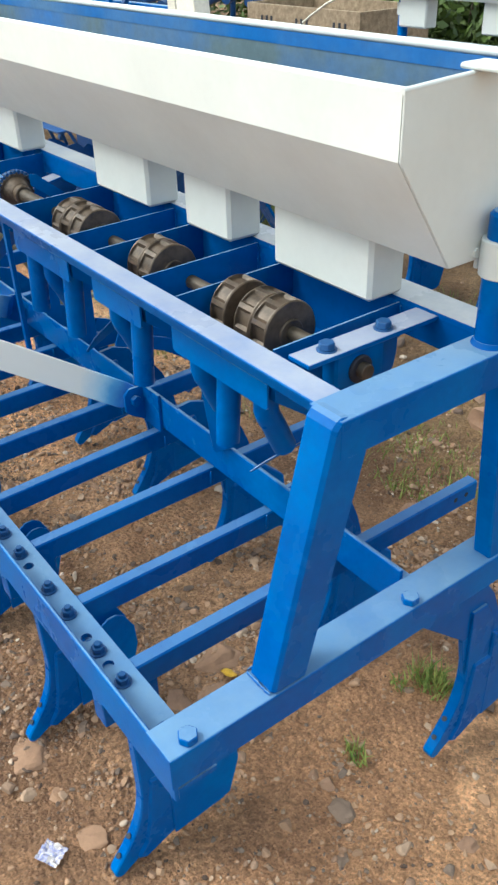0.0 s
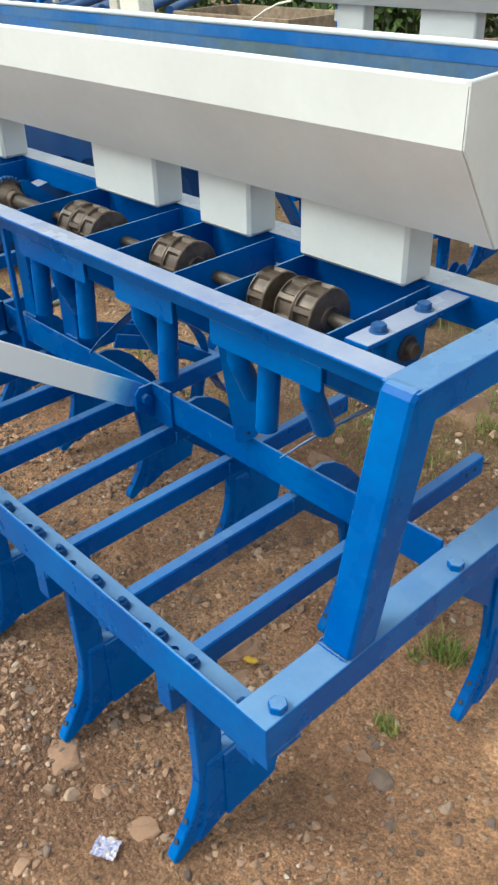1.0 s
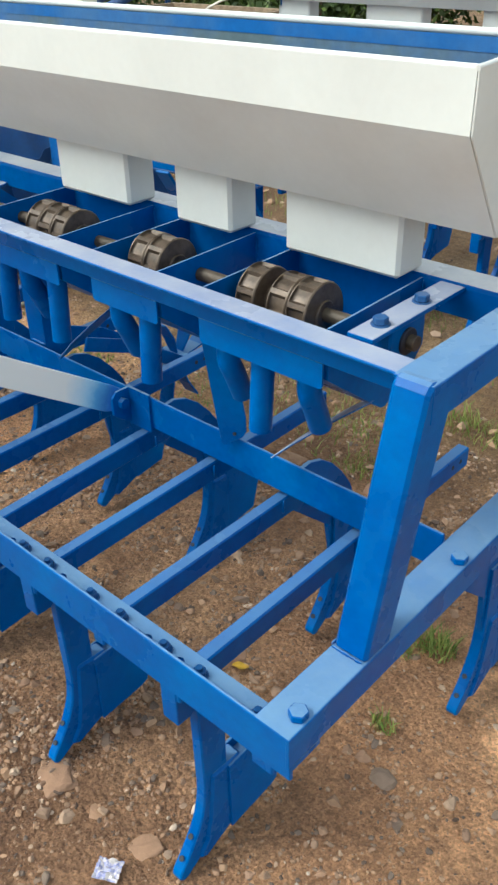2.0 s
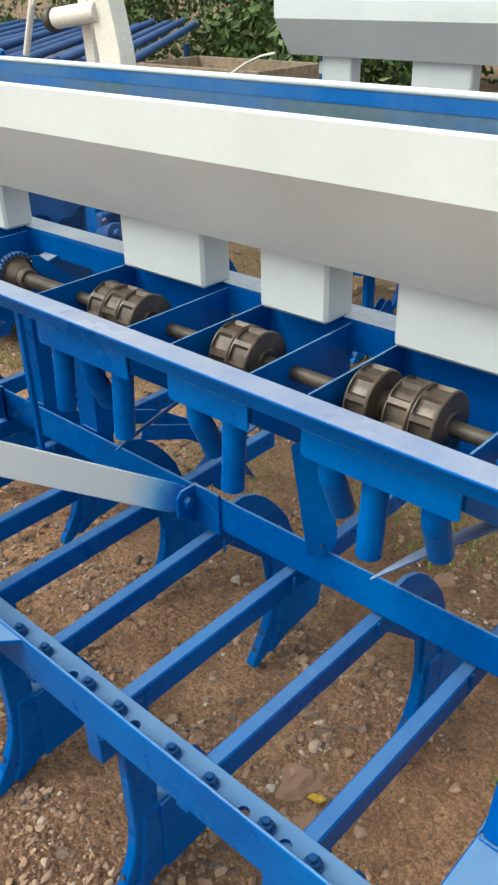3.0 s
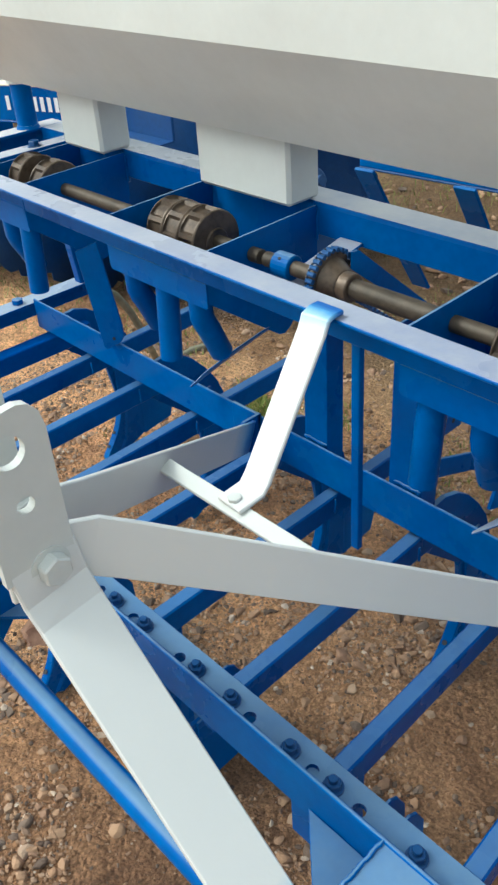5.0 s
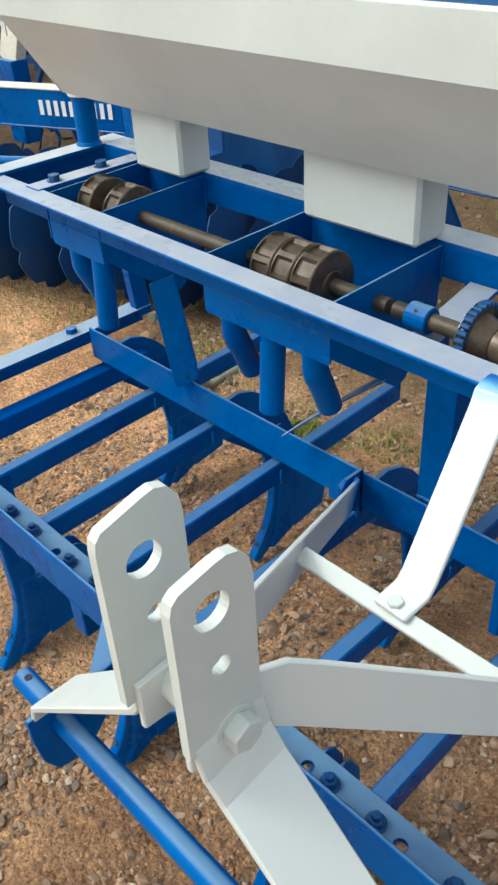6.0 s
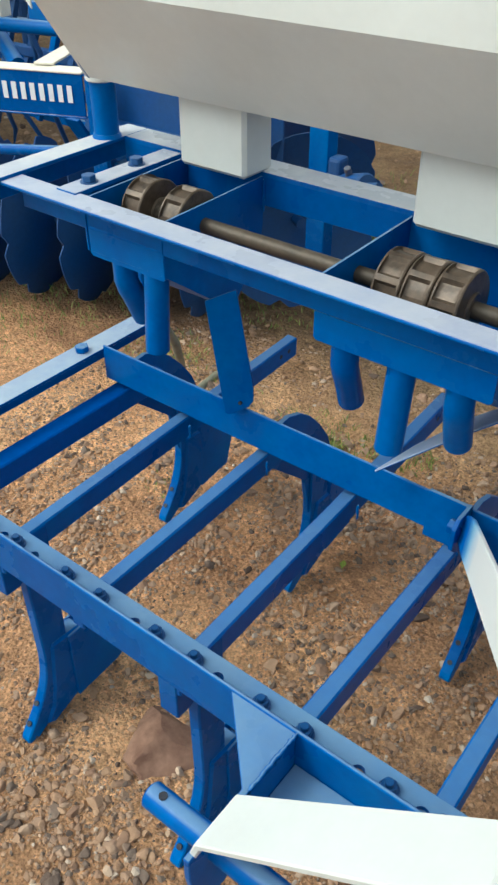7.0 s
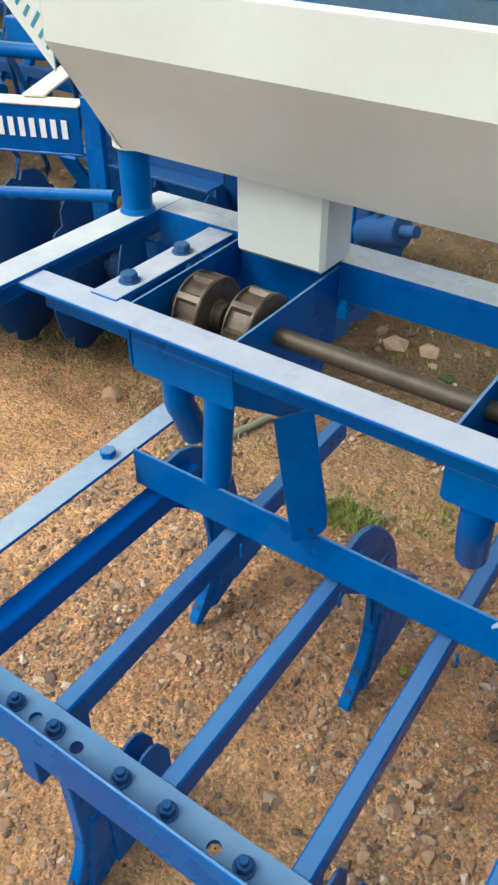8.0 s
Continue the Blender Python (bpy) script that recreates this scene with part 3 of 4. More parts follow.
    for x in (-0.226, -0.949, -1.666):
        b = strap([(x, 0.50, 0.868), (x - 0.08, 0.49, 0.80), (x - 0.16, 0.465, 0.725), (x - 0.215, 0.445, 0.668)], [(0, 1, 0.08)] * 4, [0.055, 0.064, 0.048, 0.008], 0.004)
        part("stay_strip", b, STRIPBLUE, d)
    # uprights and the thin rod of the middle bay
    for x0, x1 in ((-1.592, -1.532), (-1.379, -1.305)):
        prof = [(x0, 0.498), (x1, 0.498), (x1, 0.545), (x1 - 0.006, 0.545), (x1 - 0.006, 0.505), (x0 + 0.006, 0.505), (x0 + 0.006, 0.545), (x0, 0.545)]
        part("upright", prism(prof, 0.572, 0.960, "z", 0.001), BLUE, d)
    part("control_rod", strap([(-1.33, 0.345, 1.02), (-1.33, 0.350, 0.60)], [(1, 0, 0)] * 2, 0.017, 0.012), BLUE, d)
    # sprocket, chain and its guard in the middle bay
    SX = -1.478
    teeth = []
    for k in range(40):
        a = 2 * math.pi * k / 40
        r = 0.045 + (0.005 if k % 2 else 0.0)
        teeth.append((0.45 + r * math.cos(a), 1.025 + r * math.sin(a)))
    sp = part("sprocket", prism(teeth, SX - 0.004, SX + 0.004, "x", 0), CAST, d, "oily brown chain sprocket")
    b = cyl((SX, 0.45, 1.025), (SX + 0.030, 0.45, 1.025), 0.042, 24, w=0.002, r2=0.027)
    cyl((SX + 0.028, 0.45, 1.025), (SX + 0.050, 0.45, 1.025), 0.0245, 24, w=0.002, bm=b)
    part("hub", b, CAST, sp, smooth=40)
    part("sleeve", cyl((SX + 0.048, 0.45, 1.025), (-1.262, 0.45, 1.025), 0.0165, 24, w=0.001), STEEL, shaft, smooth=40)
    link = mesh("chain_link", cyl((-0.007, 0, 0), (0.007, 0, 0), 0.0042, 8), NUTBLUE)
    side = mesh("link_plate", box(-0.0085, -0.0065, -0.007, 0.007, -0.0032, 0.0032, 0.0008), CHAIN)
    for k in range(30):
        a = 2 * math.pi * (k + 0.5) / 30
        if math.cos(a) < 0.80:
            at = (SX, 0.45 + 0.0525 * math.cos(a), 1.025 + 0.0525 * math.sin(a))
            part("chain_link", link, None, sp, loc=at)
            if k % 2:
                p = part("link_plate", side, None, sp, loc=at)
                p.rotation_euler.x = a + math.pi / 2
    for s in (1, -1):
        for k in range(36):
            f = k / 35
            part("chain_link", link, None, sp, loc=(SX, 0.49 + 0.40 * f, 1.022 + s * 0.034 * (1 - 0.5 * f) - 0.33 * f))
    part("chain_guard", prism([(0.487, 1.066), (0.505, 1.064), (0.84, 0.785), (0.84, 0.760), (0.487, 1.036)], SX + 0.010, SX + 0.013, "x", 0.0005), BLUE, d)
    part("bearing_bracket", strap([(-1.572, 0.455, 0.990), (-1.574, 0.53, 1.002), (-1.576, 0.6165, 1.018)], [(1, 0, 0)] * 3, 0.054, 0.006), RAILBLUE, d)
    for x in (-1.600, -1.262):
        part("shaft_collar", cyl((x, 0.45, 1.025), (x + (0.040 if x < -1.5 else 0.018), 0.45, 1.025), 0.022, 20, w=0.002), BLUE, shaft)
    part("pin_hole", cyl((-1.581, 0.436, 1.0415), (-1.581, 0.4355, 1.0428), 0.003, 10), DARKHOLE, shaft)


def roller():
    """A cast roller with eight scooped pockets round its rim."""
    b = bmesh.new()
    n, rad, half = 80, 0.058, 0.0225
    rings = []
    xs = [-half, -half, -half + 0.002] + [(half - 0.0042) * f for f in (-1, -0.94, -0.8, -0.55, 0, 0.55, 0.8, 0.94, 1)] + [half - 0.002, half, half]
    rims = [0.012, 0.002, 0.0] + [None] * 9 + [0.0, 0.002, 0.012]
    for x, inset in zip(xs, rims):
        row = []
        for k in range(n):
            a = 2 * math.pi * k / n
            if inset is None:
                u = abs((k % 10) / 5 - 1) / 0.76
                v = abs(x) / (half - 0.0042)
                r = rad - 0.0075 * max(0.0, 1 - u ** 7 - v ** 9) ** 0.4 - 0.0006 * math.sin(5 * a + 40 * x)
            else:
                r = rad - inset
            row.append(b.verts.new((x, r * math.cos(a), r * math.sin(a))))
        rings.append(row)
    for u, v in zip(rings, rings[1:]):
        for k in range(n):
            b.faces.new((u[k], u[(k + 1) % n], v[(k + 1) % n], v[k]))
    b.faces.new(rings[0])
    b.faces.new(rings[-1])
    cyl((-half - 0.005, 0, 0), (half + 0.004, 0, 0), 0.026, 20, w=0.002, bm=b)
    return b


def build_hopper(d, x0, x1, lift=0.0, yo=0.0, chutes=CHUTES):
    """A sheet-metal hopper: upright front, sloping lower front, open top, with the drop chutes below."""
    t = 0.004
    zt, zc, zb = 1.454 + lift, 1.369 + lift, 1.200 + lift
    yf, yb0, yb1 = 0.405 + yo, 0.522 + yo, 0.665 + yo
    ym = yf + 0.085
    outer = [(yf, zt), (yf, zc), (yb0, zb), (yb1, zb), (yb1, zt + 0.012)]
    inner = [(yb1 - t, zt + 0.012), (yb1 - t, zb + t), (yb0 + t, zb + t), (yf + t, zc), (yf + t, zt)]
    def sag(b):
        for v in b.verts:
            if v.co.z < zc + 0.03:
                v.co.z += 0.004 - 0.0028 * (v.co.x + 1.3)
        return b
    body = part("hopper", sag(prism(outer + inner, x0, x1, "x", 0)), WHITE, d, "white sheet-metal hopper")
    for x, s in ((x0, -1), (x1, 1)):
        plate = [(yf + 0.0005, zt), (yf + 0.0005, zc), (yb0, zb + 0.0005), (yb1 + 0.17, zb + 0.0005), (yb1 + 0.17, zt + 0.02), (yb1, zt + 0.012)]
        b = prism(plate, *sorted((x + s * 0.0005, x + s * 0.004)), "x", 0.001)
        e = part("end_panel", sag(b), WHITE, body)
    if yo == 0.0:
        # stencilled side flap at the far end
        fl = part("end_flap", prism([(x0 - 0.002, 1.335), (x0 - 0.002, 1.50), (x0 - 0.178, 1.50)], yf + 0.012, yf + 0.015, "y", 0.0005), WHITE, body, "white end flap with teal stencilling")
        for k in range(9):
            f = 0.06 + 0.075 * k
            cx, cz = x0 - 0.004 - 0.175 * f * 0.92, 1.352 + 0.165 * f
            u, w = Vector((-0.73, 0.69)), Vector((0.69, 0.73))
            m0, m1 = Vector((cx, cz)) + w * 0.002, Vector((cx, cz)) + w * (0.020 + 0.004 * (k % 3))
            b = prism([tuple(m0 - u * 0.0025), tuple(m0 + u * 0.0025), tuple(m1 + u * 0.0025), tuple(m1 - u * 0.0025)], yf + 0.0112, yf + 0.0118, "y", 0)
            part("stencil_bar", b, TEAL, fl, "teal stencilled bar")
    # rolled rims, and the blue inner lining
    part("rim", pipe([(x0, yf + 0.0069, zt - 0.0026), (x1, yf + 0.0069, zt - 0.0026)], 0.0071, 18), WHITE, body, smooth=50)
    part("rim", pipe([(x0, yb1 - 0.003, zt + 0.012), (x1, yb1 - 0.003, zt + 0.012)], 0.0065, 10), WHITE, body, smooth=50)
    for x, s in ((x0, -1), (x1, 1)):
        part("rim", pipe([(x, yf, zt), (x, ym, zt + 0.004), (x, yb1 + 0.165, zt + 0.018)], 0.0045, 10), WHITE, body, smooth=50)
        part("hinge_plate", box(*sorted((x - s * 0.022, x + s * 0.045)), ym + 0.04, ym + 0.09, zt + 0.010, zt + 0.018, 0.003), WHITE, body)
        part("hinge_pin", cyl((x - s * 0.03, yb1 - 0.012, zt + 0.022), (x + s * 0.05, yb1 - 0.012, zt + 0.022), 0.009, 14), WHITE, body)
    part("lining", box(x0 + 0.006, x1 - 0.006, yb1 - t - 0.003, yb1 - t - 0.001, zt - 0.017, zt + 0.006, 0), INSIDE, body, "blue painted inside of the hopper")
    lin = [(yb1 - t - 0.001, zt - 0.017), (yb1 - t - 0.001, zb + 0.008), (yb0 + t, zb + 0.008), (yf + t + 0.002, zc), (yf + t + 0.002, zt - 0.008)]
    lin2 = [(y - 0.001 if k < 2 else y + 0.001, z + 0.001) for k, (y, z) in enumerate(lin)]
    part("lining", sag(prism(lin + lin2[::-1], x0 + 0.006, x1 - 0.006, "x", 0)), GREY, body, "grey and blue inside of the hopper")
    for x in (x0 + 0.004, x1 - 0.008):
        part("lining", prism([(yf + 0.01, zt - 0.006), (yf + 0.01, zc), (yb0, zb + 0.006), (yb1 - 0.006, zb + 0.006), (yb1 - 0.006, zt)], x, x + 0.002, "x", 0), INSIDE, body)
    for a, c in chutes:
        part("chute", prism([(a, 0.556 + yo), (c, 0.556 + yo), (c, 0.640 + yo), (a, 0.640 + yo)], 1.075 + lift * 0.9, zb + 0.010, "z", 0.007), WHITE, body, "white square drop chute")
    return body


def build_hitch(d):
    HC = -1.327                 # middle of the hitch
    # lower link brackets, their gussets, and the long pin bar
    for s in (1, -1):
        mx = lambda x: x if s > 0 else 2 * HC - x
        lo, hi = sorted((mx(-0.953), mx(-0.943)))
        dip = 0.0 if s > 0 else 0.035
        b = prism([(-0.046, 0.618), (-0.046, 0.535), (-0.13, 0.532), (-0.165, 0.518 - dip * 0.7), (-0.20, 0.510 - dip), (-0.235, 0.518 - dip), (-0.255, 0.540 - dip * 0.6), (-0.262, 0.575), (-0.262, 0.618)], lo, hi, "x", 0.0015)
        br = part("link_bracket", b, BLUE, d)
        low = [(mx(-0.9535), -0.165), (mx(-0.9535), -0.046), (mx(-1.075), -0.046)]
        part("gusset", prism(low, 0.545, 0.552, "z", 0.001), BLUE, br)
        tri = [(mx(-0.953), -0.160), (mx(-0.953), -0.044), (mx(-0.84), -0.044)]
        part("gusset", prism(tri, 0.610, 0.618, "z", 0.001), BLUE, br)
    bar = part("pin_bar", cyl((-0.825, -0.211, 0.580), (-1.815, -0.211, 0.580), 0.0185, 28, w=0.003), BLUE, d, smooth=40)
    for x in (-0.85, -1.79):
        part("pin_hole", cyl((x, -0.211, 0.5975), (x, -0.211, 0.600), 0.006, 12), DARKHOLE, bar)
    # bent arms that stand up as the top-link plates
    for s in (1, -1):
        mx = lambda x: x if s > 0 else 2 * HC - x
        pts = [(-0.948, -0.212, 0.612), (-0.958, -0.212, 0.645), (-1.262, -0.219, 0.922 if s > 0 else 0.938), (-1.278, -0.223, 0.952 if s > 0 else 0.966), (-1.283, -0.228, 1.0)]
        lean = 0.0 if s > 0 else 0.004
        b = strap([(mx(x) + (lean if k > 1 else 0), y, z) for k, (x, y, z) in enumerate(pts)], [(0, 1, 0)] * 5, [0.08, 0.08, 0.083, 0.083, 0.083], 0.010, 0.002)
        arm = part("hitch_arm", b, FADED if s > 0 else WHITE, d, "white flat hitch arm running out blue at its foot" if s > 0 else "white flat hitch arm")
        o = [(-0.274, 0.985), (-0.190, 0.985), (-0.190, 1.150), (-0.194, 1.169), (-0.204, 1.181), (-0.216, 1.185), (-0.228, 1.184), (-0.264, 1.177), (-0.271, 1.171), (-0.274, 1.160)] if s > 0 else [(-0.278, 0.985), (-0.190, 0.985), (-0.190, 1.165), (-0.193, 1.184), (-0.203, 1.198), (-0.216, 1.203), (-0.228, 1.201), (-0.270, 1.190), (-0.276, 1.183), (-0.278, 1.172)]
        lo, hi = sorted((mx(-1.2885) + lean, mx(-1.2775) + lean))
        part("top_link_plate", prism(o, lo, hi, "x", 0, [ring(-0.235, 1.139, 0.0185, 22), ring(-0.231, 1.073, 0.0105, 18)]), WHITE, arm)
        part("bolt", cyl((hi if s > 0 else lo, -0.222, 0.985), ((hi + 0.018) if s > 0 else (lo - 0.018), -0.222, 0.985), 0.019, 6, w=0.002), WHITE, arm)
        # rear strut to the middle beam
        pts = [(-0.948, 0.456, 0.620), (-0.966, 0.434, 0.626), (-1.268, -0.130, 0.952), (-1.284, -0.165, 0.972), (-1.292, -0.195, 0.980), (-1.292, -0.268, 0.980)]
        b = strap([(mx(x) + (lean if k > 1 else 0), y, z) for k, (x, y, z) in enumerate(pts)], [(0, 0.35, 1)] * 6, [0.055, 0.07, 0.075, 0.076, 0.074, 0.060], 0.008, 0.0015)
        part("rear_strut", b, FADED, d, "white flat strut running out blue at its rear end")
        lo, hi = sorted((mx(-0.945), mx(-0.935)))
        lug = part("strut_lug", prism([(0.488, 0.545), (0.488, 0.650), (0.44, 0.650), (0.425, 0.635), (0.425, 0.590), (0.44, 0.575)], *sorted((mx(-0.945), mx(-0.937))), "x", 0.001), BLUE, d)
        lo, hi = sorted((mx(-0.945), mx(-0.865)))
        part("lug_plate", box(lo, hi, 0.478, 0.486, 0.545, 0.650, 0.001), BLUE, lug)
        part("bolt", cyl((mx(-0.937), 0.452, 0.618), (mx(-0.922), 0.452, 0.618), 0.014, 6, w=0.001), BLUE, lug)
    sp = part("spacer_pipe", cyl((-1.276, -0.222, 0.985), (2 * HC + 1.287, -0.222, 0.985), 0.024, 24), WHITE, d, smooth=40)
    # cross brace between the struts and the stay up to the front rail
    part("cross_brace", strap([(-1.165, 0.085, 0.844), (-1.492, 0.085, 0.844)], [(0, 1, 0.3)] * 2, 0.026, 0.008), WHITE, d)
    st = part("stay_bracket", strap([(-1.345, 0.303, TOP + 0.0010), (-1.345, 0.284, TOP + 0.0010), (-1.344, 0.270, TOP - 0.003), (-1.343, 0.261, TOP - 0.020), (-1.335, 0.135, 0.872), (-1.335, 0.122, 0.858), (-1.337, 0.078, 0.853)], [(1, 0, 0)] * 7, 0.050, 0.008, 0.002), FADED, d)
    part("bolt", hexhead(0.011, 0.009), WHITE, st, loc=(-1.337, 0.09, 0.854))


def weld(a, c, parent, r=0.0029, seed=0):
    """A run of overlapping weld ripples, painted over."""
    a, c = Vector(a), Vector(c)
    n = max(4, int((c - a).length / 0.004))
    q = np.random.default_rng(seed + int(abs(a.x) * 1000))
    b = bmesh.new()
    way = (c - a).normalized()
    turn = way.to_track_quat("Z", "Y")
    rings = []
    for k in range(n + 1):
        p = a + (c - a) * k / n + Vector(q.normal(0, 0.0006, 3).tolist())
        s = r * (0.45 if k in (0, n) else q.uniform(0.7, 1.1))
        rings.append([b.verts.new(p + turn @ Vector((s * math.cos(j * math.pi / 4), s * math.sin(j * math.pi / 4), 0))) for j in range(8)])
    for u, v in zip(rings, rings[1:]):
        for j in range(8):
            b.faces.new((u[j], u[(j + 1) % 8], v[(j + 1) % 8], v[j]))
    b.faces.new(rings[0])
    b.faces.new(rings[-1])
    part("weld_bead", b, BLUE, parent, smooth=60)


def build_welds(d):
    for x in DIVIDERS:
        weld((x + 0.004, 0.618, 1.060), (x + 0.004, 0.618, 1.000), d)
    for x in (-0.163, -2.494):
        weld((x - 0.024, 0.619, TOP - 0.006), (x + 0.024, 0.619, TOP - 0.006), d)
    weld((-0.048, 0.139, 0.627), (0.012, 0.139, 0.627), d)
    weld((-0.050, 0.142, 0.627), (-0.050, 0.208, 0.627), d)
    for x in (-0.953, -1.701):
        weld((x, -0.043, 0.620), (x, -0.150, 0.620), d, 0.0035)
    for x in (-0.943, -1.711):
        weld((x, 0.486, 0.560), (x, 0.486, 0.640), d, 0.0035)
    for k in range(11):
        x = BARS[k]
        weld((x + 0.002, 0.036, 0.540), (x + 0.028, 0.036, 0.540), d, 0.003)
        weld((x + 0.031, 0.483, 0.500), (x + 0.031, 0.483, 0.536), d, 0.003)
    for x in (-1.592, -1.305):
        weld((x, 0.496, 0.645), (x + (0.06 if x < -1.5 else -0.06), 0.496, 0.645), d, 0.0035)


build_frame(drill)
build_tines(drill)
build_welds(drill)
build_upper(drill)
second = copy_thing(drill, Matrix.Translation((XC + 0.05, 0.35 + 2.47, 0)))
tagged(second, "blue seed drill with white hopper parked behind the disc harrow")
build_hopper(drill, -2.614, -0.050)
build_hitch(drill)
build_hopper(second, -2.78, 0.27, 0.062, 2.47, [(-2.60, -2.415), (-2.07, -1.755), (-1.45, -1.14), (-0.75, -0.55), (-0.36, -0.05)])


# ---------------------------------------------------------------- disc harrow behind the drill
def disc_mesh():
    """A notched concave disc, its axis along x."""
    b = bmesh.new()
    n, rows = 96, []
    for f in (0.0, 0.35, 0.6, 0.82, 1.0):
        row = []
        for k in range(n):
            a = 2 * math.pi * k / n
            cut = 0.024 * max(0.0, math.cos(a * 8) - 0.72) / 0.28 if f > 0.95 else 0.0
            r = max(0.012, 0.31 * f - cut)
            row.append(b.verts.new((0.055 * (r / 0.29) ** 2, r * math.cos(a), r * math.sin(a))))
        rows.append(row)
    for u, v in zip(rows, rows[1:]):
        for k in range(n):
            b.faces.new((u[k], u[(k + 1) % n], v[(k + 1) % n], v[k]))
    r = bmesh.ops.extrude_face_region(b, geom=b.faces[:])
    bmesh.ops.translate(b, verts=[v for v in r["geom"] if isinstance(v, bmesh.types.BMVert)], vec=(0.005, 0, 0))
    return b


def build_harrow():
    h = thing("disc_harrow", "dusty blue disc harrow with notched discs and cream-topped frame", "disc harrow", (-3.0, 1.6, 0))
    disc = mesh("disc", disc_mesh(), OLDBLUE, 40)
    for start, way, count in (((-3.30, 1.72), (-0.93, -0.36), 8), ((-3.14, 1.98), (0.86, -0.50), 1), ((-4.25, 2.45), (1.0, 0.0), 5)):
        w = Vector((*way, 0)).normalized()
        a = Vector((*start, 0.345 if way[1] == -0.50 else 0.305))
        e = a + w * 0.235 * (count - 1)
        axle = part("gang_axle", cyl(a - w * 0.06, e + w * 0.06, 0.02, 16), OLDBLUE, h)
        for k in range(count):
            o = part("disc", disc, None, axle, loc=a + w * 0.235 * k)
            o.rotation_euler = (random.uniform(0, 6), 0, math.atan2(w.y, w.x))
            if way[1] == -0.50:
                o.scale = (1.1, 1.12, 1.12)
            m = a + w * 0.235 * (k + 0.5)
            if k < count - 1:
                part("spool", cyl(m - w * 0.1, m + w * 0.1, 0.045, 14, w=0.01), OLDBLUE, axle)
    # gang beams: channels with a cream top
    for p, q in (((-3.535, 1.315), (-5.0, 0.735)), ((-2.32, 1.52), (-1.50, 1.60))):
        p, q = Vector((*p, 0)), Vector((*q, 0))
        w = (q - p).normalized()
        n = Vector((-w.y, w.x, 0))
        if n.y < 0:
            n = -n
        def slab(o0, o1, z0, z1):
            b = bmesh.new()
            vs = [b.verts.new((*(c + n * o)[:2], z)) for z in (z0, z1) for c, o in ((p, o0), (q, o0), (q, o1), (p, o1))]
            for f in ((0, 1, 2, 3), (4, 5, 6, 7), (0, 1, 5, 4), (1, 2, 6, 5), (2, 3, 7, 6), (3, 0, 4, 7)):
                b.faces.new([vs[k] for k in f])
            bmesh.ops.recalc_face_normals(b, faces=b.faces)
            return bevel(b, 0.002)
        g = part("gang_beam", slab(0, 0.006, 0.805, 0.938), BLUE, h)
        part("top_flange", slab(-0.004, 0.07, 0.938, 0.945), CREAM if p.x < -3 else OLDBLUE, g, "cream painted flange" if p.x < -3 else "")
        part("bottom_flange", slab(-0.004, 0.07, 0.798, 0.805), LOWMIST if p.x < -3 else OLDBLUE, g)
        if p.x < -3.5:
            for k in range(10):
                c = p + w * (0.05 + 0.034 * k) - n * 0.002
                b = bmesh.new()
                vs = [b.verts.new((c.x + w.x * u - n.x * t, c.y + w.y * u - n.y * t, z)) for t in (0, 0.001) for u, z in ((-0.009, 0.848), (0.009, 0.848), (0.009, 0.902), (-0.009, 0.902))]
                for f in ((0, 1, 2, 3), (4, 5, 6, 7), (0, 1, 5, 4), (1, 2, 6, 5), (2, 3, 7, 6), (3, 0, 4, 7)):
                    b.faces.new([vs[j] for j in f])
                part("stencil_bar", b, LETTER, g, "white stencilled bar")
        # hangers from the beam to the axle
        for f in (0.03, 0.45, 0.9):
            c = p + (q - p) * f
            part("hanger", strap([(c.x, c.y - 0.01, 0.80), (c.x + 0.01, c.y + 0.10, 0.62), (c.x + 0.02, c.y + 0.30, 0.31)], [(1, 0, 0)] * 3, 0.075, 0.012), BLUE, h)
    part("end_upright", box(-3.50, -3.43, 1.29, 1.31, 0.62, 0.98, 0.003), BLUE, h)
    part("scraper_bar", cyl((-3.36, 1.25, 0.738), (-4.9, 0.80, 0.60), 0.018, 16), BLUE, h, smooth=40)
    # bars between the gangs
    part("frame_tube", box(-3.45, -3.35, 1.40, 2.15, 0.90, 0.99, 0.006), BLUE, h)
    part("frame_tube", box(-4.6, -1.7, 1.98, 2.08, 0.88, 0.97, 0.006), BLUE, h)
    part("cross_strap", strap([(-3.70, 1.30, 0.952), (-3.86, 1.62, 0.952)], [(1, 0, 0)] * 2, 0.07, 0.008), CREAM, h)
    part("tie_tube", cyl((-3.60, 1.66, 0.99), (-4.6, 1.40, 0.99), 0.025, 16), BLUE, h, smooth=40)
    part("tie_stub", cyl((-3.80, 1.58, 0.99), (-3.74, 1.66, 1.07), 0.028, 16), BLUE, h, smooth=40)
    # cream mast and its stays
    m = part("mast_post", strap([(-2.97, 2.05, 0.95), (-3.02, 2.06, 1.35), (-3.10, 2.06, 1.75)], [(1, 0, 0)] * 3, [0.17, 0.15, 0.13], 0.09, 0.004), CREAM, h, "cream mast post")
    part("mast_post", strap([(-3.20, 2.10, 0.95), (-3.26, 2.10, 1.75)], [(1, 0, 0)] * 2, 0.07, 0.06, 0.003), CREAM, h)
    part("mast_pin", cyl((-3.08, 2.03, 1.50), (-3.36, 2.00, 1.47), 0.045, 22, w=0.004), CREAM, m, smooth=40)
    part("mast_pin_end", cyl((-3.36, 2.00, 1.47), (-3.40, 1.995, 1.466), 0.056, 18, w=0.006), STEEL, m, smooth=40)
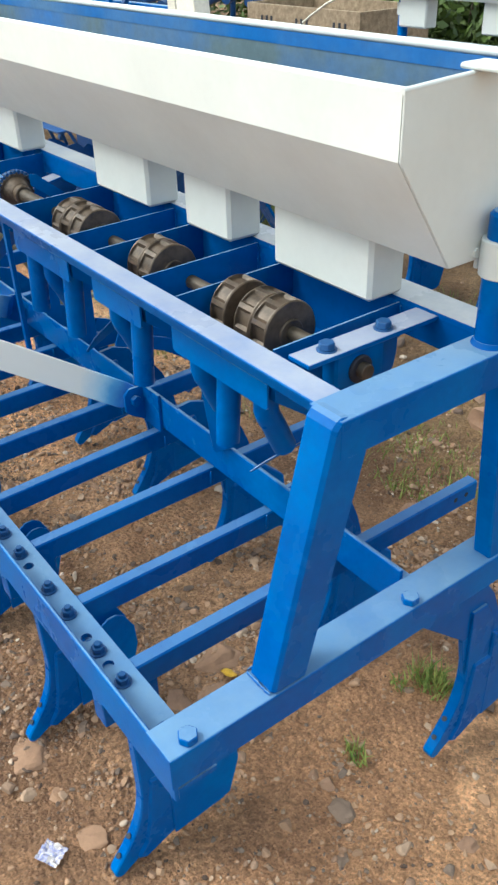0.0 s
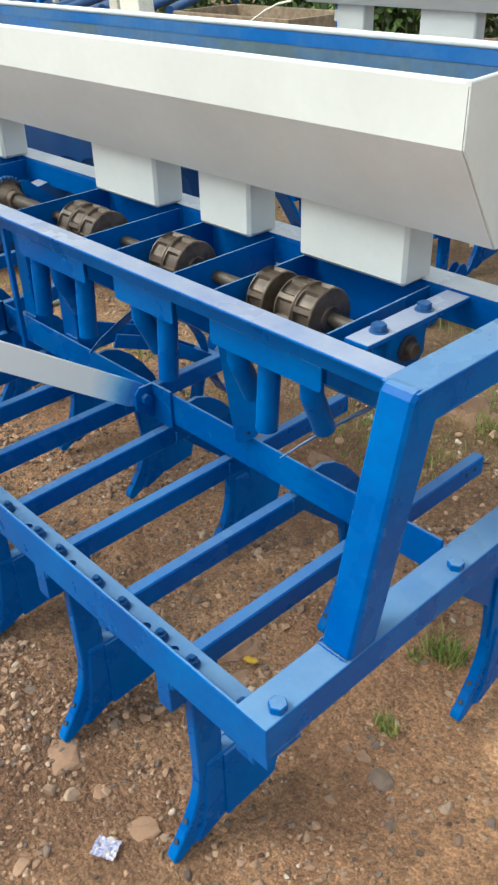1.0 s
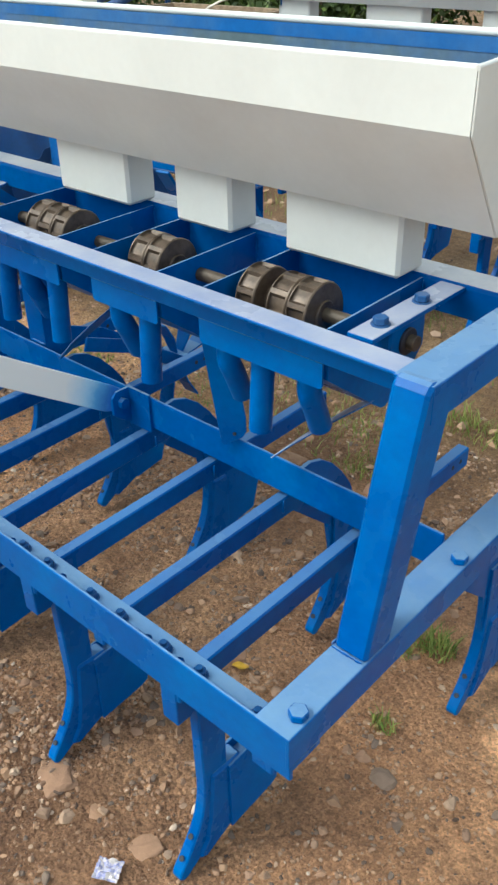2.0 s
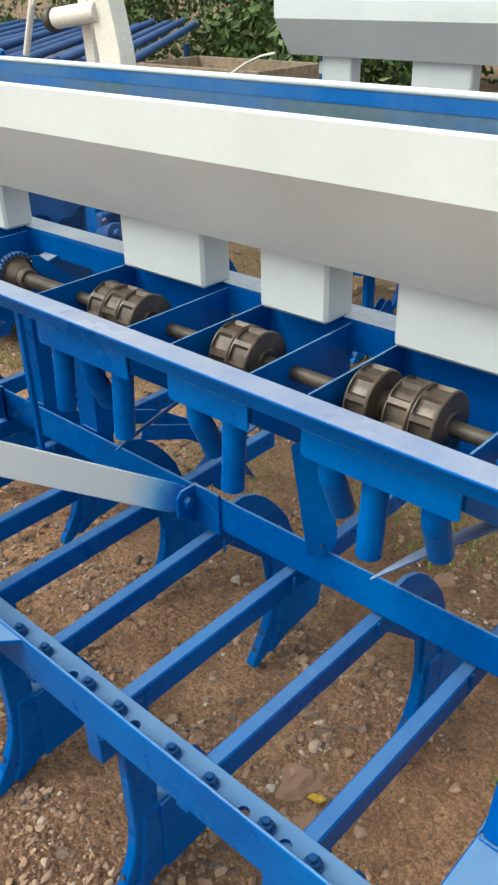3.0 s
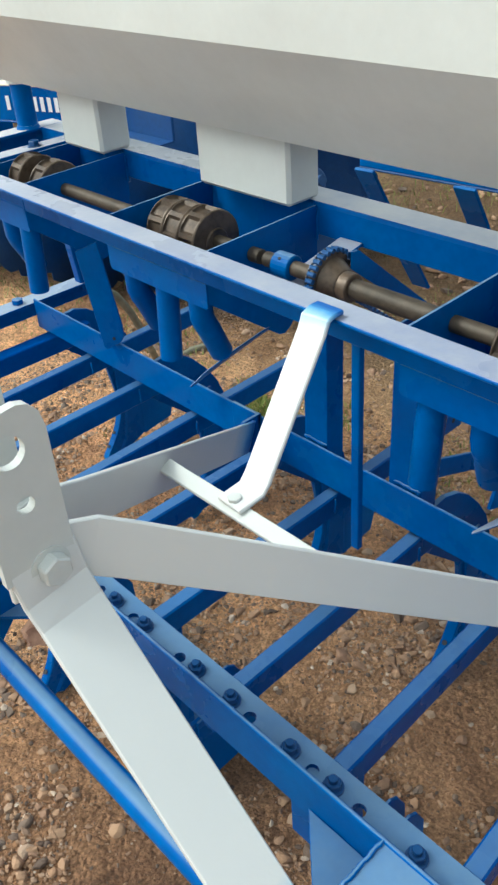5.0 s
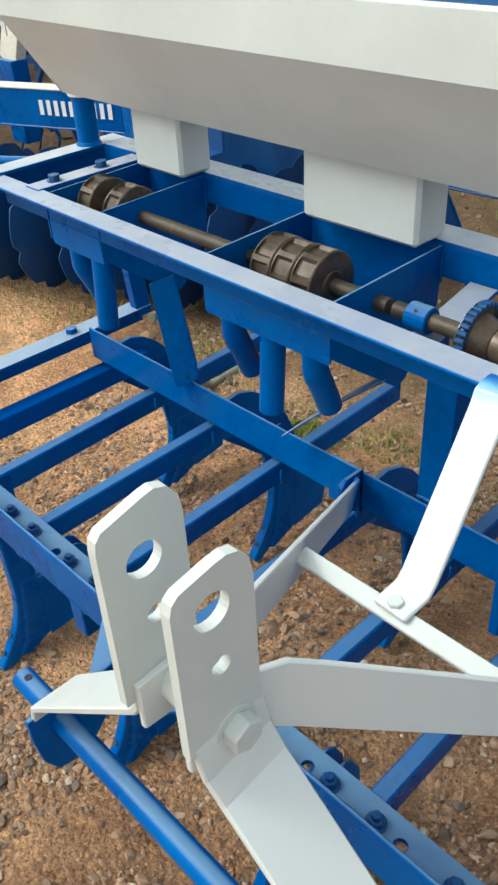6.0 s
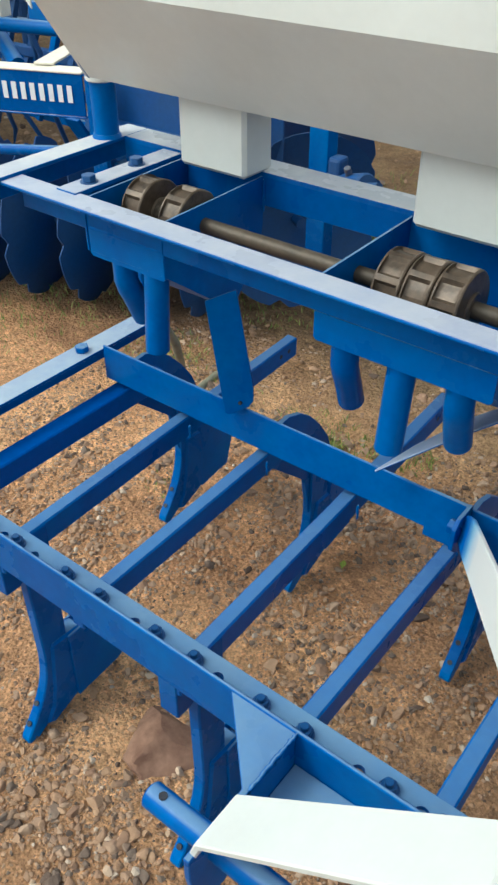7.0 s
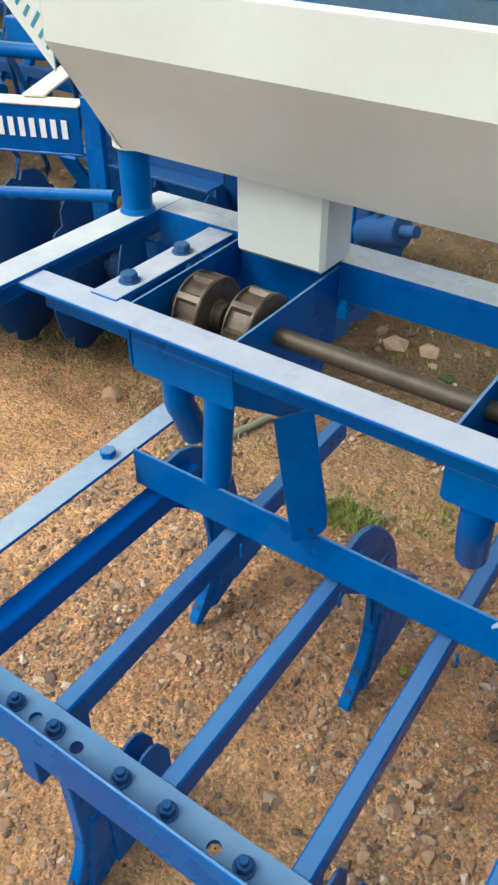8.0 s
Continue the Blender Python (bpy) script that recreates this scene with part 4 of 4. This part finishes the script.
    part("stay_rod", cyl((-3.72, 2.05, 1.30), (-3.52, 2.06, 1.75), 0.017, 12), CREAM, h, smooth=40)
    part("stay_rod", cyl((-3.60, 2.05, 1.52), (-3.50, 2.06, 1.80), 0.010, 12), CREAM, h, smooth=40)
    part("mast_foot", box(-4.46, -4.34, 1.35, 1.43, 0.62, 0.96, 0.005), BLUE, h)
    part("mast_side", strap([(-4.42, 1.40, 0.94), (-4.20, 1.40, 1.36)], [(1, 0, 0)] * 2, 0.12, 0.05, 0.003), CREAM, h)
    part("mast_side", strap([(-4.36, 1.66, 0.98), (-4.34, 1.66, 1.40)], [(1, 0, 0)] * 2, 0.06, 0.05, 0.003), CREAM, h)
    part("link_tube", cyl((-4.36, 1.6, 0.97), (-4.1, 1.5, 0.86), 0.03, 14), BLUE, h, smooth=40)
    # hub and valve of the lift ram, seen through the gaps
    # plain dark plate added in place of discs behind the gaps
    part("disc_fill_plate", box(-4.05, -3.12, 1.86, 1.872, 0.42, 0.80, 0.004), OLDBLUE, h)
    part("beam_end_plate", box(-3.53, -3.06, 1.372, 1.384, 0.80, 0.985, 0.003), OLDBLUE, h)
    part("beam_end_shelf", box(-3.53, -3.06, 1.30, 1.372, 0.795, 0.803, 0.002), OLDBLUE, h)
    part("gang_upright", box(-2.90, -2.825, 1.70, 1.76, 0.30, 0.95, 0.004), BLUE, h)
    r = part("lift_ram", cyl((-2.80, 1.72, 0.61), (-2.65, 1.67, 0.66), 0.048, 18, w=0.006), OLDBLUE, h, smooth=40)
    part("ram_rod", cyl((-2.65, 1.67, 0.66), (-2.60, 1.655, 0.675), 0.018, 12), OLDBLUE, r, smooth=40)
    part("ram_lug", box(-2.82, -2.77, 1.69, 1.75, 0.54, 0.72, 0.012), OLDBLUE, r)
    part("grease_nipple", cyl((-2.73, 1.69, 0.67), (-2.73, 1.67, 0.71), 0.012, 12, w=0.003), CHAIN, r)
    return h


build_harrow()


# ---------------------------------------------------------------- gravel, stones, plants and litter
def blank(subdivisions):
    b = bmesh.new()
    bmesh.ops.create_icosphere(b, subdivisions=subdivisions, radius=1.0)
    v, f = np.array([v.co[:] for v in b.verts]), np.array([[v.index for v in f.verts] for f in b.faces])
    b.free()
    return v, f


PEBBLE, COBBLE = blank(1), blank(2)
GRAIN = np.array([[1, 0, 0], [-1, 0, 0], [0, 1, 0], [0, -1, 0], [0, 0, 1], [0, 0, -1.0]]), np.array([[0, 2, 4], [2, 1, 4], [1, 3, 4], [3, 0, 4], [2, 0, 5], [1, 2, 5], [3, 1, 5], [0, 3, 5]])
rng = np.random.default_rng(5)


def gravel(count, x0, x1, y0, y1, small, large, seed, form, even=0.0, name="gravel", label="loose brown and grey gravel scattered over the soil"):
    """Loose stones: one joined mesh, denser in drifts."""
    r = np.random.default_rng(seed)
    form_v, form_f = form
    vs, fs, made = [], [], 0
    while made < count:
        x, y = r.uniform(x0, x1), r.uniform(y0, y1)
        d = 0.26 + 0.9 * noise.noise((x * 1.7, y * 1.7, 11)) + 1.3 * noise.noise((x * 4.5, y * 4.5, 3)) + 0.6 * noise.noise((x * 14, y * 14, 9)) + (0.30 if -1.3 < x < -0.25 and y < 0.2 else 0.0) + (0.15 if x < -1.6 else 0.0)
        d *= 1.0 if x < -0.45 else max(0.12, 1 - (x + 0.45) * 1.5)
        if r.uniform(0, 1) > max(d, 0.05, even):
            continue
        s = small * (large / small) ** (r.uniform(0, 1) ** 2.6)
        sc = s * r.uniform(0.65, 1.25, 3) * np.array([1, 1, 0.70])
        v = form_v * r.uniform(0.62, 1.25, (len(form_v), 1)) if len(form_v) < 20 else form_v.copy()
        if len(form_v) > 20:
            for _ in range(9):
                c = r.normal(0, 1, 3)
                c /= np.linalg.norm(c)
                v -= np.maximum(v @ c - r.uniform(0.38, 0.72), 0)[:, None] * c
        v = v * sc
        a, tilt = r.uniform(0, 6.283), r.normal(0, 0.35)
        c, q, ct, st = math.cos(a), math.sin(a), math.cos(tilt), math.sin(tilt)
        v = v @ np.array([[1, 0, 0], [0, ct, st], [0, -st, ct]]) @ np.array([[c, q, 0], [-q, c, 0], [0, 0, 1]])
        v += np.array([x, y, ground_height(x, y) + sc[2] * r.uniform(-0.25, 0.40)])
        fs.append(form_f + made * len(form_v))
        vs.append(v)
        made += 1
    me = bpy.data.meshes.new(name)
    me.from_pydata(np.concatenate(vs).tolist(), [], np.concatenate(fs).tolist())
    me.materials.append(GRAVEL)
    return tagged(new(name, me), label, "gravel", kind="stuff")


gravel(42000, -3.4, 0.5, -0.45, 1.7, 0.0020, 0.0045, 1, GRAIN, 0.12, "grit", "fine brown grit strewn over the soil")
gravel(20000, -3.4, 0.5, -0.45, 1.7, 0.0040, 0.0100, 2, PEBBLE)
gravel(6500, -3.3, 0.5, -0.45, 1.7, 0.0075, 0.0230, 4, COBBLE, 0.04, "gravel", "coarse angular brown gravel lying on the soil")
gravel(4500, -3.2, -1.55, -0.40, 1.3, 0.0040, 0.0125, 6, PEBBLE, 0.25)
gravel(2500, -6.5, 2.5, 1.6, 6.0, 0.008, 0.045, 3, PEBBLE)


def stone(x, y, size, flat, seed, turn=0.0, long=1.0, mat=STONE):
    b = bmesh.new()
    bmesh.ops.create_icosphere(b, subdivisions=4 if size > 0.05 else 3, radius=1.0)
    off = Vector((seed * 7.3, seed * 3.1, seed * 1.7))
    cuts = [Vector((math.cos(seed + k * 1.9), math.sin(seed * 2 + k * 2.4), 0.6 * math.cos(k + seed * 1.3))).normalized() for k in range(13)]
    for v in b.verts:
        p = v.co.copy()
        for c in cuts:
            e = p.dot(c) - 0.56
            if e > 0:
                p -= c * e
        p *= 1 + 0.22 * noise.noise(p * 1.6 + off) + 0.06 * noise.noise(p * 6 + off)
        v.co = (p.x * size * long, p.y * size, p.z * size * flat)
    o = new("stone", mesh("stone", b, mat, 18))
    o.location = (x, y, ground_height(x, y) - size * flat * 0.26)
    o.rotation_euler = (random.uniform(-0.15, 0.15), random.uniform(-0.15, 0.15), turn)
    tagged(o, "flat brown stone half sunk in the soil" if size > 0.05 else "small brown stone lying on the soil", "stone", "stones on the soil")


STONES = [(-0.079, 0.39, 0.058, 0.3), (-0.59, 0.432, 0.075, 0.35), (-0.54, 0.274, 0.052, 0.32), (-0.352, -0.07, 0.052, 0.35), (-0.632, -0.095, 0.080, 0.26),
          (-0.41, 0.427, 0.024, 0.6), (-0.63, 0.58, 0.035, 0.5), (-3.48, 1.262, 0.075, 0.5), (-2.13, 0.10, 0.135, 0.36), (-2.196, 0.351, 0.032, 0.6),
          (-0.86, 1.92, 0.17, 0.6), (-0.512, 0.353, 0.048, 0.32), (-0.494, -0.077, 0.036, 0.35), (-1.62, 0.45, 0.03, 0.6), (-1.45, 0.95, 0.05, 0.5),
          (-2.445, 0.692, 0.030, 0.6), (-2.846, 0.601, 0.026, 0.7), (-1.05, 1.25, 0.07, 0.5), (-0.72, 1.28, 0.06, 0.45), (-3.15, 1.05, 0.06, 0.5),
          (0.152, 0.54, 0.030, 0.5), (0.016, 0.316, 0.026, 0.5), (-0.333, 0.967, 0.055, 0.5), (-2.608, 0.62, 0.016, 0.7)]
for k, (x, y, s, f) in enumerate(STONES):
    stone(x, y, s, f, k + 1, k * 1.3, 1.25, REDSTONE if s > 0.13 and y < 1 else STONE)
for k in range(48):
    stone(rng.uniform(-3.3, 0.4), rng.uniform(-0.5, 1.8), rng.uniform(0.014, 0.034), rng.uniform(0.45, 0.8), k + 40, rng.uniform(0, 6))


def grass(patches):
    """Blades of short grass in small patches."""
    vs, fs = [], []
    for cx, cy, rad, count, tall in patches:
        for _ in range(count):
            a, q = rng.uniform(0, 6.283), rad * math.sqrt(rng.uniform(0, 1))
            x, y = cx + q * math.cos(a), cy + q * math.sin(a) * 0.7
            z = ground_height(x, y) - 0.003
            t, w = rng.uniform(0, 6.283), rng.uniform(0.0012, 0.0026)
            h = tall * rng.uniform(0.35, 1.1)
            lx, ly = rng.uniform(-0.7, 0.7) * h, rng.uniform(-0.7, 0.7) * h
            n = len(vs)
            c, s = math.cos(t) * w, math.sin(t) * w
            vs += [(x - c, y - s, z), (x + c, y + s, z), (x + lx * 0.4 + c * 0.8, y + ly * 0.4 + s * 0.8, z + h * 0.6), (x + lx * 0.4 - c * 0.8, y + ly * 0.4 - s * 0.8, z + h * 0.6), (x + lx, y + ly, z + h)]
            fs += [(n, n + 1, n + 2, n + 3), (n + 3, n + 2, n + 4)]
    me = bpy.data.meshes.new("grass")
    me.from_pydata(vs, [], fs)
    me.materials.append(GRASS)
    tagged(new("grass", me), "short green and straw-coloured grass in sparse patches", "grass", kind="stuff")


PATCHES = [(-0.19, 0.80, 0.06, 170, 0.07), (-0.24, 0.74, 0.03, 40, 0.04), (-0.15, 0.51, 0.035, 70, 0.045), (-0.81, 1.35, 0.09, 160, 0.03), (-2.48, 1.17, 0.10, 520, 0.05), (-2.25, 1.31, 0.13, 220, 0.035),
           (-2.5, 1.25, 0.18, 200, 0.03), (-3.9, 1.55, 0.4, 420, 0.04), (-3.2, 1.9, 0.3, 300, 0.035), (-4.2, 1.2, 0.4, 340, 0.04), (-2.7, 0.75, 0.10, 60, 0.025), (-3.3, 1.35, 0.2, 260, 0.03), (-1.2, 1.6, 0.3, 240, 0.04), (-4.0, 1.95, 0.40, 1300, 0.20), (-4.8, 1.75, 0.45, 1300, 0.22), (-3.6, 2.7, 0.5, 1000, 0.2), (-4.5, 3.1, 0.6, 1300, 0.3), (-1.7, 1.35, 0.25, 260, 0.035), (-3.0, 1.25, 0.25, 180, 0.03), (-3.7, 1.15, 0.3, 180, 0.03), (-0.9, 1.5, 0.3, 300, 0.05), (-2.6, 2.2, 0.35, 260, 0.035), (-1.9, 1.9, 0.3, 240, 0.035)]
for k in range(26):
    PATCHES.append((rng.uniform(-6, 0.5), rng.uniform(1.8, 6), rng.uniform(0.1, 0.5), 130, 0.06))
grass(PATCHES)


def litter_leaf(x, y, size, turn, colour, name, label):
    m, n, l, b = material(name, 0.6)
    k = noise_node(n, l, 90, 3)
    l.new(ramp(n, l, k.outputs[0], [(0.3, colour), (0.7, tuple(c * 0.6 for c in colour))]).outputs[0], b.inputs["Base Color"])
    bm = bmesh.new()
    grid = [[bm.verts.new((size * (i / 6 - 0.5) * 2, size * 0.55 * (j / 2 - 0.5) * 2 * math.sin(math.pi * (0.04 + 0.92 * i / 6)), 0.25 * size * abs(j - 1) + 0.15 * size * math.sin(i))) for j in range(3)] for i in range(7)]
    for i in range(6):
        for j in range(2):
            bm.faces.new((grid[i][j], grid[i + 1][j], grid[i + 1][j + 1], grid[i][j + 1]))
    r = bmesh.ops.extrude_face_region(bm, geom=bm.faces[:])
    bmesh.ops.translate(bm, verts=[v for v in r["geom"] if isinstance(v, bmesh.types.BMVert)], vec=(0, 0, 0.0006))
    o = new("fallen_leaf", mesh("leaf", bm, m, 60))
    o.location = (x, y, ground_height(x, y) + 0.006)
    o.rotation_euler.z = turn
    tagged(o, label, "leaf", "fallen leaves")


litter_leaf(-0.53, 0.42, 0.022, 0.6, (0.55, 0.33, 0.02), "yellow dry leaf", "yellow dry leaf lying among stones")
litter_leaf(-2.12, 0.79, 0.016, 1.9, (0.35, 0.42, 0.05), "green yellow leaf", "green and yellow leaf lying on soil")
litter_leaf(-2.57, 2.01, 0.03, 0.2, (0.04, 0.12, 0.03), "dark green leaf", "dark green leaf lying on soil")


def wrapper():
    bm = bmesh.new()
    n = 9
    g = [[bm.verts.new((0.027 * (i / (n - 1) - 0.5) * 2, 0.023 * (j / (n - 1) - 0.5) * 2, 0.012 * noise.noise((i * 0.7, j * 0.7, 21)) + 0.004)) for j in range(n)] for i in range(n)]
    for i in range(n - 1):
        for j in range(n - 1):
            bm.faces.new((g[i][j], g[i + 1][j], g[i + 1][j + 1], g[i][j + 1]))
    r = bmesh.ops.extrude_face_region(bm, geom=bm.faces[:])
    bmesh.ops.translate(bm, verts=[v for v in r["geom"] if isinstance(v, bmesh.types.BMVert)], vec=(0, 0, 0.0008))
    m, nn, l, b = material("crumpled wrapper", 0.35)
    k = noise_node(nn, l, 45, 4)
    l.new(ramp(nn, l, k.outputs[0], [(0.38, (0.52, 0.50, 0.50)), (0.50, (0.20, 0.22, 0.42)), (0.60, (0.58, 0.54, 0.52))]).outputs[0], b.inputs["Base Color"])
    o = new("wrapper", mesh("wrapper", bm, m))
    o.location = (-0.365, -0.153, ground_height(-0.365, -0.153) + 0.008)
    o.rotation_euler.z = 0.5
    tagged(o, "crumpled white and violet plastic wrapper on the gravel", "wrapper")


wrapper()


def hose():
    m, n, l, b = material("grey-green rubber hose", 0.7)
    c = ramp(n, l, noise_node(n, l, 30, 4).outputs[0], [(0.3, (0.16, 0.16, 0.11)), (0.7, (0.26, 0.25, 0.18))])
    l.new(c.outputs[0], b.inputs["Base Color"])
    pts = [(-2.70, 0.74, 0.545), (-2.745, 0.80, 0.520), (-2.785, 0.86, 0.465), (-2.805, 0.915, 0.385), (-2.85, 0.98, 0.27), (-2.90, 1.04, 0.16), (-2.94, 1.09, 0.07), (-2.97, 1.16, 0.018), (-2.99, 1.30, 0.014), (-2.95, 1.45, 0.014)]
    o = new("hose", mesh("hose", pipe(pts, 0.013, 12), m, 60))
    tagged(o, "grey-green rubber hose hanging from the drill to the soil", "hose")


hose()


# ---------------------------------------------------------------- drive wheel of the drill, and the yard behind
def build_drive_wheel(d):
    c = Vector((-1.26, 0.93, 0.45))
    w = part("drive_wheel_hub", cyl(c - Vector((0.05, 0, 0)), c + Vector((0.05, 0, 0)), 0.03, 18, w=0.003), BLUE, d, smooth=40)
    for k in range(8):
        a = 2 * math.pi * k / 8 + 0.2
        u, t = Vector((0, math.cos(a), math.sin(a))), Vector((0, -math.sin(a), math.cos(a)))
        b = strap([c + u * 0.02, c + u * 0.09 + t * 0.008, c + u * 0.15 + t * 0.03], [(1, 0, 0)] * 3, [0.03, 0.055, 0.06], 0.006, 0.001)
        part("paddle", b, BLUE, w)
    for x in (-1.325, -1.195):
        part("wheel_arm", strap([(x, 0.93, 0.45), (x, 0.70, 0.60), (x, 0.55, 0.66)], [(0, 0.5, 1)] * 3, 0.04, 0.008), BLUE, d)
    part("wheel_axle", cyl((-1.34, 0.93, 0.45), (-1.18, 0.93, 0.45), 0.012, 12), STEEL, d)


build_drive_wheel(drill)


def build_rack(start, count):
    h = thing("pipe_rack", "stack of long dusty blue pipes on two trestles", "pipe rack", (start[0] - 2.2, start[1] + 2, 0), "pipe racks in the yard")
    w = Vector((-0.61, 0.79, 0))
    n = Vector((-0.79, -0.61, 0))
    for k in range(count):
        p = Vector((*start, 0.93)) + n * 0.22 * k + Vector((0, 0, random.uniform(-0.03, 0.05)))
        part("pipe", cyl(p, p + w * 4.8 + Vector((0, 0, 0.1)), 0.045, 12), OLDBLUE, h, smooth=40)
    for f in (0.5, 4.2):
        a = Vector((*start, 0)) + w * f
        part("trestle", box(-0.05, 2.8, -0.05, 0.05, 0.78, 0.87, 0.005), OLDBLUE, h, loc=None).matrix_local = Matrix.Translation(a) @ Matrix.Rotation(math.atan2(n.y, n.x), 4, "Z")
        for g in (0.1, 1.4, 2.6):
            q = a + n * g
            part("trestle_leg", cyl((q.x, q.y, -0.02), (q.x, q.y, 0.80), 0.04, 10), OLDBLUE, h)


build_rack((-6.3, 4.85), 13)
build_rack((-5.9, 1.75), 13)


def build_tray():
    h = thing("metal_tray", "dusty tan open metal tray standing on legs", "tray", (-4.6, 4.2, 0))
    a, c = (-5.25, 4.05), (-3.95, 4.75)
    for x0, x1, y0, y1 in ((a[0], c[0], a[1], a[1] + 0.02), (a[0], c[0], c[1] - 0.02, c[1]), (a[0], a[0] + 0.02, a[1], c[1]), (c[0] - 0.02, c[0], a[1], c[1])):
        part("tray_side", box(x0, x1, y0, y1, 0.62, 1.04, 0.003), TAN, h)
    part("tray_floor", box(a[0], c[0], a[1], c[1], 0.60, 0.625, 0.003), TAN, h)
    for x in (a[0] + 0.1, c[0] - 0.1):
        for y in (a[1] + 0.1, c[1] - 0.1):
            part("leg", box(x - 0.03, x + 0.03, y - 0.03, y + 0.03, -0.02, 0.60, 0.003), TAN, h)
    for g in range(3):
        for k in range(3):
            x = a[0] + 0.18 + 0.42 * g + 0.06 * k
            part("slot", box(x, x + 0.022, a[1] - 0.004, a[1] + 0.001, 0.86, 0.96, 0.001), DARKHOLE, h)


build_tray()


def build_cultivators():
    h = thing("cultivator", "stacked dusty blue cultivator frames with curved tines", "cultivator", (-5.2, 2.7, 0))
    q = np.random.default_rng(5)
    for k in range(9):
        z = 0.22 + 0.11 * k
        y = 2.55 + 0.10 * (k % 3)
        part("frame_bar", box(-6.6, -4.15, y, y + 0.05, z, z + 0.05, 0.004), OLDBLUE if k % 2 else BLUE, h)
    for k in range(12):
        x = -6.5 + 0.2 * k
        part("side_bar", strap([(x, 2.50, 0.15 + q.uniform(0, 0.2)), (x + 0.30, 2.72, 1.12 + q.uniform(-0.1, 0.12))], [(1, 0, 0.3)] * 2, 0.045, 0.03), OLDBLUE if k % 3 else BLUE, h)
    for k in range(10):
        x = -6.3 + 0.22 * k
        s = q.uniform(-0.15, 0.15)
        part("spring_tine", pipe([(x, 2.48, 1.10), (x + s, 2.30, 1.02), (x + s, 2.22, 0.78), (x + s * 0.5, 2.30, 0.45), (x, 2.42, 0.18), (x, 2.36, 0.0)], 0.014, 8), OLDBLUE, h, smooth=50)


build_cultivators()


def bush(x, y, r, tall, seed):
    t = thing("bush", "leafy green bush with bare lower stems", "bush", (x, y, 0), "bushes behind the yard")
    q = np.random.default_rng(seed)
    b = bmesh.new()
    for k in range(7):
        a = q.uniform(0, 6.283)
        m = Vector((x, y, -0.05)) + Vector((math.cos(a) * r * 0.2, math.sin(a) * r * 0.2, tall * 0.4))
        e = Vector((x + math.cos(a) * r * 0.7, y + math.sin(a) * r * 0.7, tall * q.uniform(0.6, 0.95)))
        cyl((x, y, -0.05), m, 0.04, 8, r2=0.028, bm=b)
        cyl(m, e, 0.028, 8, r2=0.008, bm=b)
    part("stems", b, BARK, t)
    vs, fs = [], []
    for k in range(60):
        a, u = q.uniform(0, 6.283), q.uniform(0.15, 1)
        c = np.array([x + math.cos(a) * r * u, y + math.sin(a) * r * u, tall * q.uniform(0.12, 1.0) * (1.1 - 0.35 * u)])
        for j in range(90):
            p = c + q.normal(0, 0.15 * r, 3)
            s = q.uniform(0.04, 0.09)
            d1, d2 = q.normal(0, 1, 3), q.normal(0, 1, 3)
            d1 /= np.linalg.norm(d1)
            d2 -= d1 * d2.dot(d1)
            d2 /= np.linalg.norm(d2)
            n = len(vs)
            vs += [(p - d1 * s).tolist(), (p + d2 * s * 0.45).tolist(), (p + d1 * s).tolist(), (p - d2 * s * 0.45).tolist()]
            fs.append((n, n + 1, n + 2, n + 3))
    me = bpy.data.meshes.new("leaves")
    me.from_pydata(vs, [], fs)
    me.materials.append(LEAVES)
    part("leaves", me, None, t)


for x, y, r, tall, seed in ((-9.5, 11.0, 1.5, 2.3, 1), (-7.2, 11.6, 1.4, 2.0, 2), (-11.8, 9.6, 1.6, 2.4, 3), (-4.8, 12.2, 1.5, 2.2, 4), (-2.0, 12.4, 1.6, 2.4, 5), (-13.5, 6.6, 1.6, 2.5, 6), (0.9, 12.0, 1.5, 2.2, 7), (-5.8, 7.4, 0.9, 1.3, 8), (-9.6, 5.2, 0.5, 0.9, 9), (-14.2, 2.5, 1.5, 2.3, 10), (-3.6, 10.6, 1.5, 2.0, 11), (-0.6, 10.8, 1.5, 2.0, 12), (-8.4, 9.6, 1.3, 1.9, 13)):
    bush(x, y, r, tall, seed)


def scrap_heap(x, y, seed):
    """Loose rusty bars and offcuts lying on the ground."""
    q = np.random.default_rng(seed)
    b = bmesh.new()
    for k in range(26):
        a, u = q.uniform(0, 3.14), q.uniform(0.3, 1.0)
        c = Vector((x + q.uniform(-0.9, 0.9), y + q.uniform(-0.6, 0.6), q.uniform(0.02, 0.42)))
        v = Vector((math.cos(a), math.sin(a), q.uniform(-0.12, 0.12))) * u
        cyl(c - v, c + v, q.uniform(0.012, 0.04), 8, bm=b)
    o = new("scrap_heap", mesh("scrap_heap", b, RUST))
    tagged(o, "heap of loose rusty steel bars on the ground", "scrap", kind="stuff")


for k, (x, y) in enumerate(((-5.0, 6.6), (-3.4, 6.2), (-2.0, 6.6), (-0.6, 6.3), (0.8, 6.8), (-6.6, 8.6), (-3.0, 8.4), (-0.5, 8.6))):
    scrap_heap(x, y, k + 3)
wire = new("wire", mesh("wire", pipe([(-3.20, 2.90, 1.12), (-3.12, 2.90, 1.165), (-3.0, 2.90, 1.225), (-2.9, 2.90, 1.262), (-2.80, 2.90, 1.28)], 0.006, 8), CREAM, 60))
tagged(wire, "thin pale bent wire hooked on the hopper end", "wire")
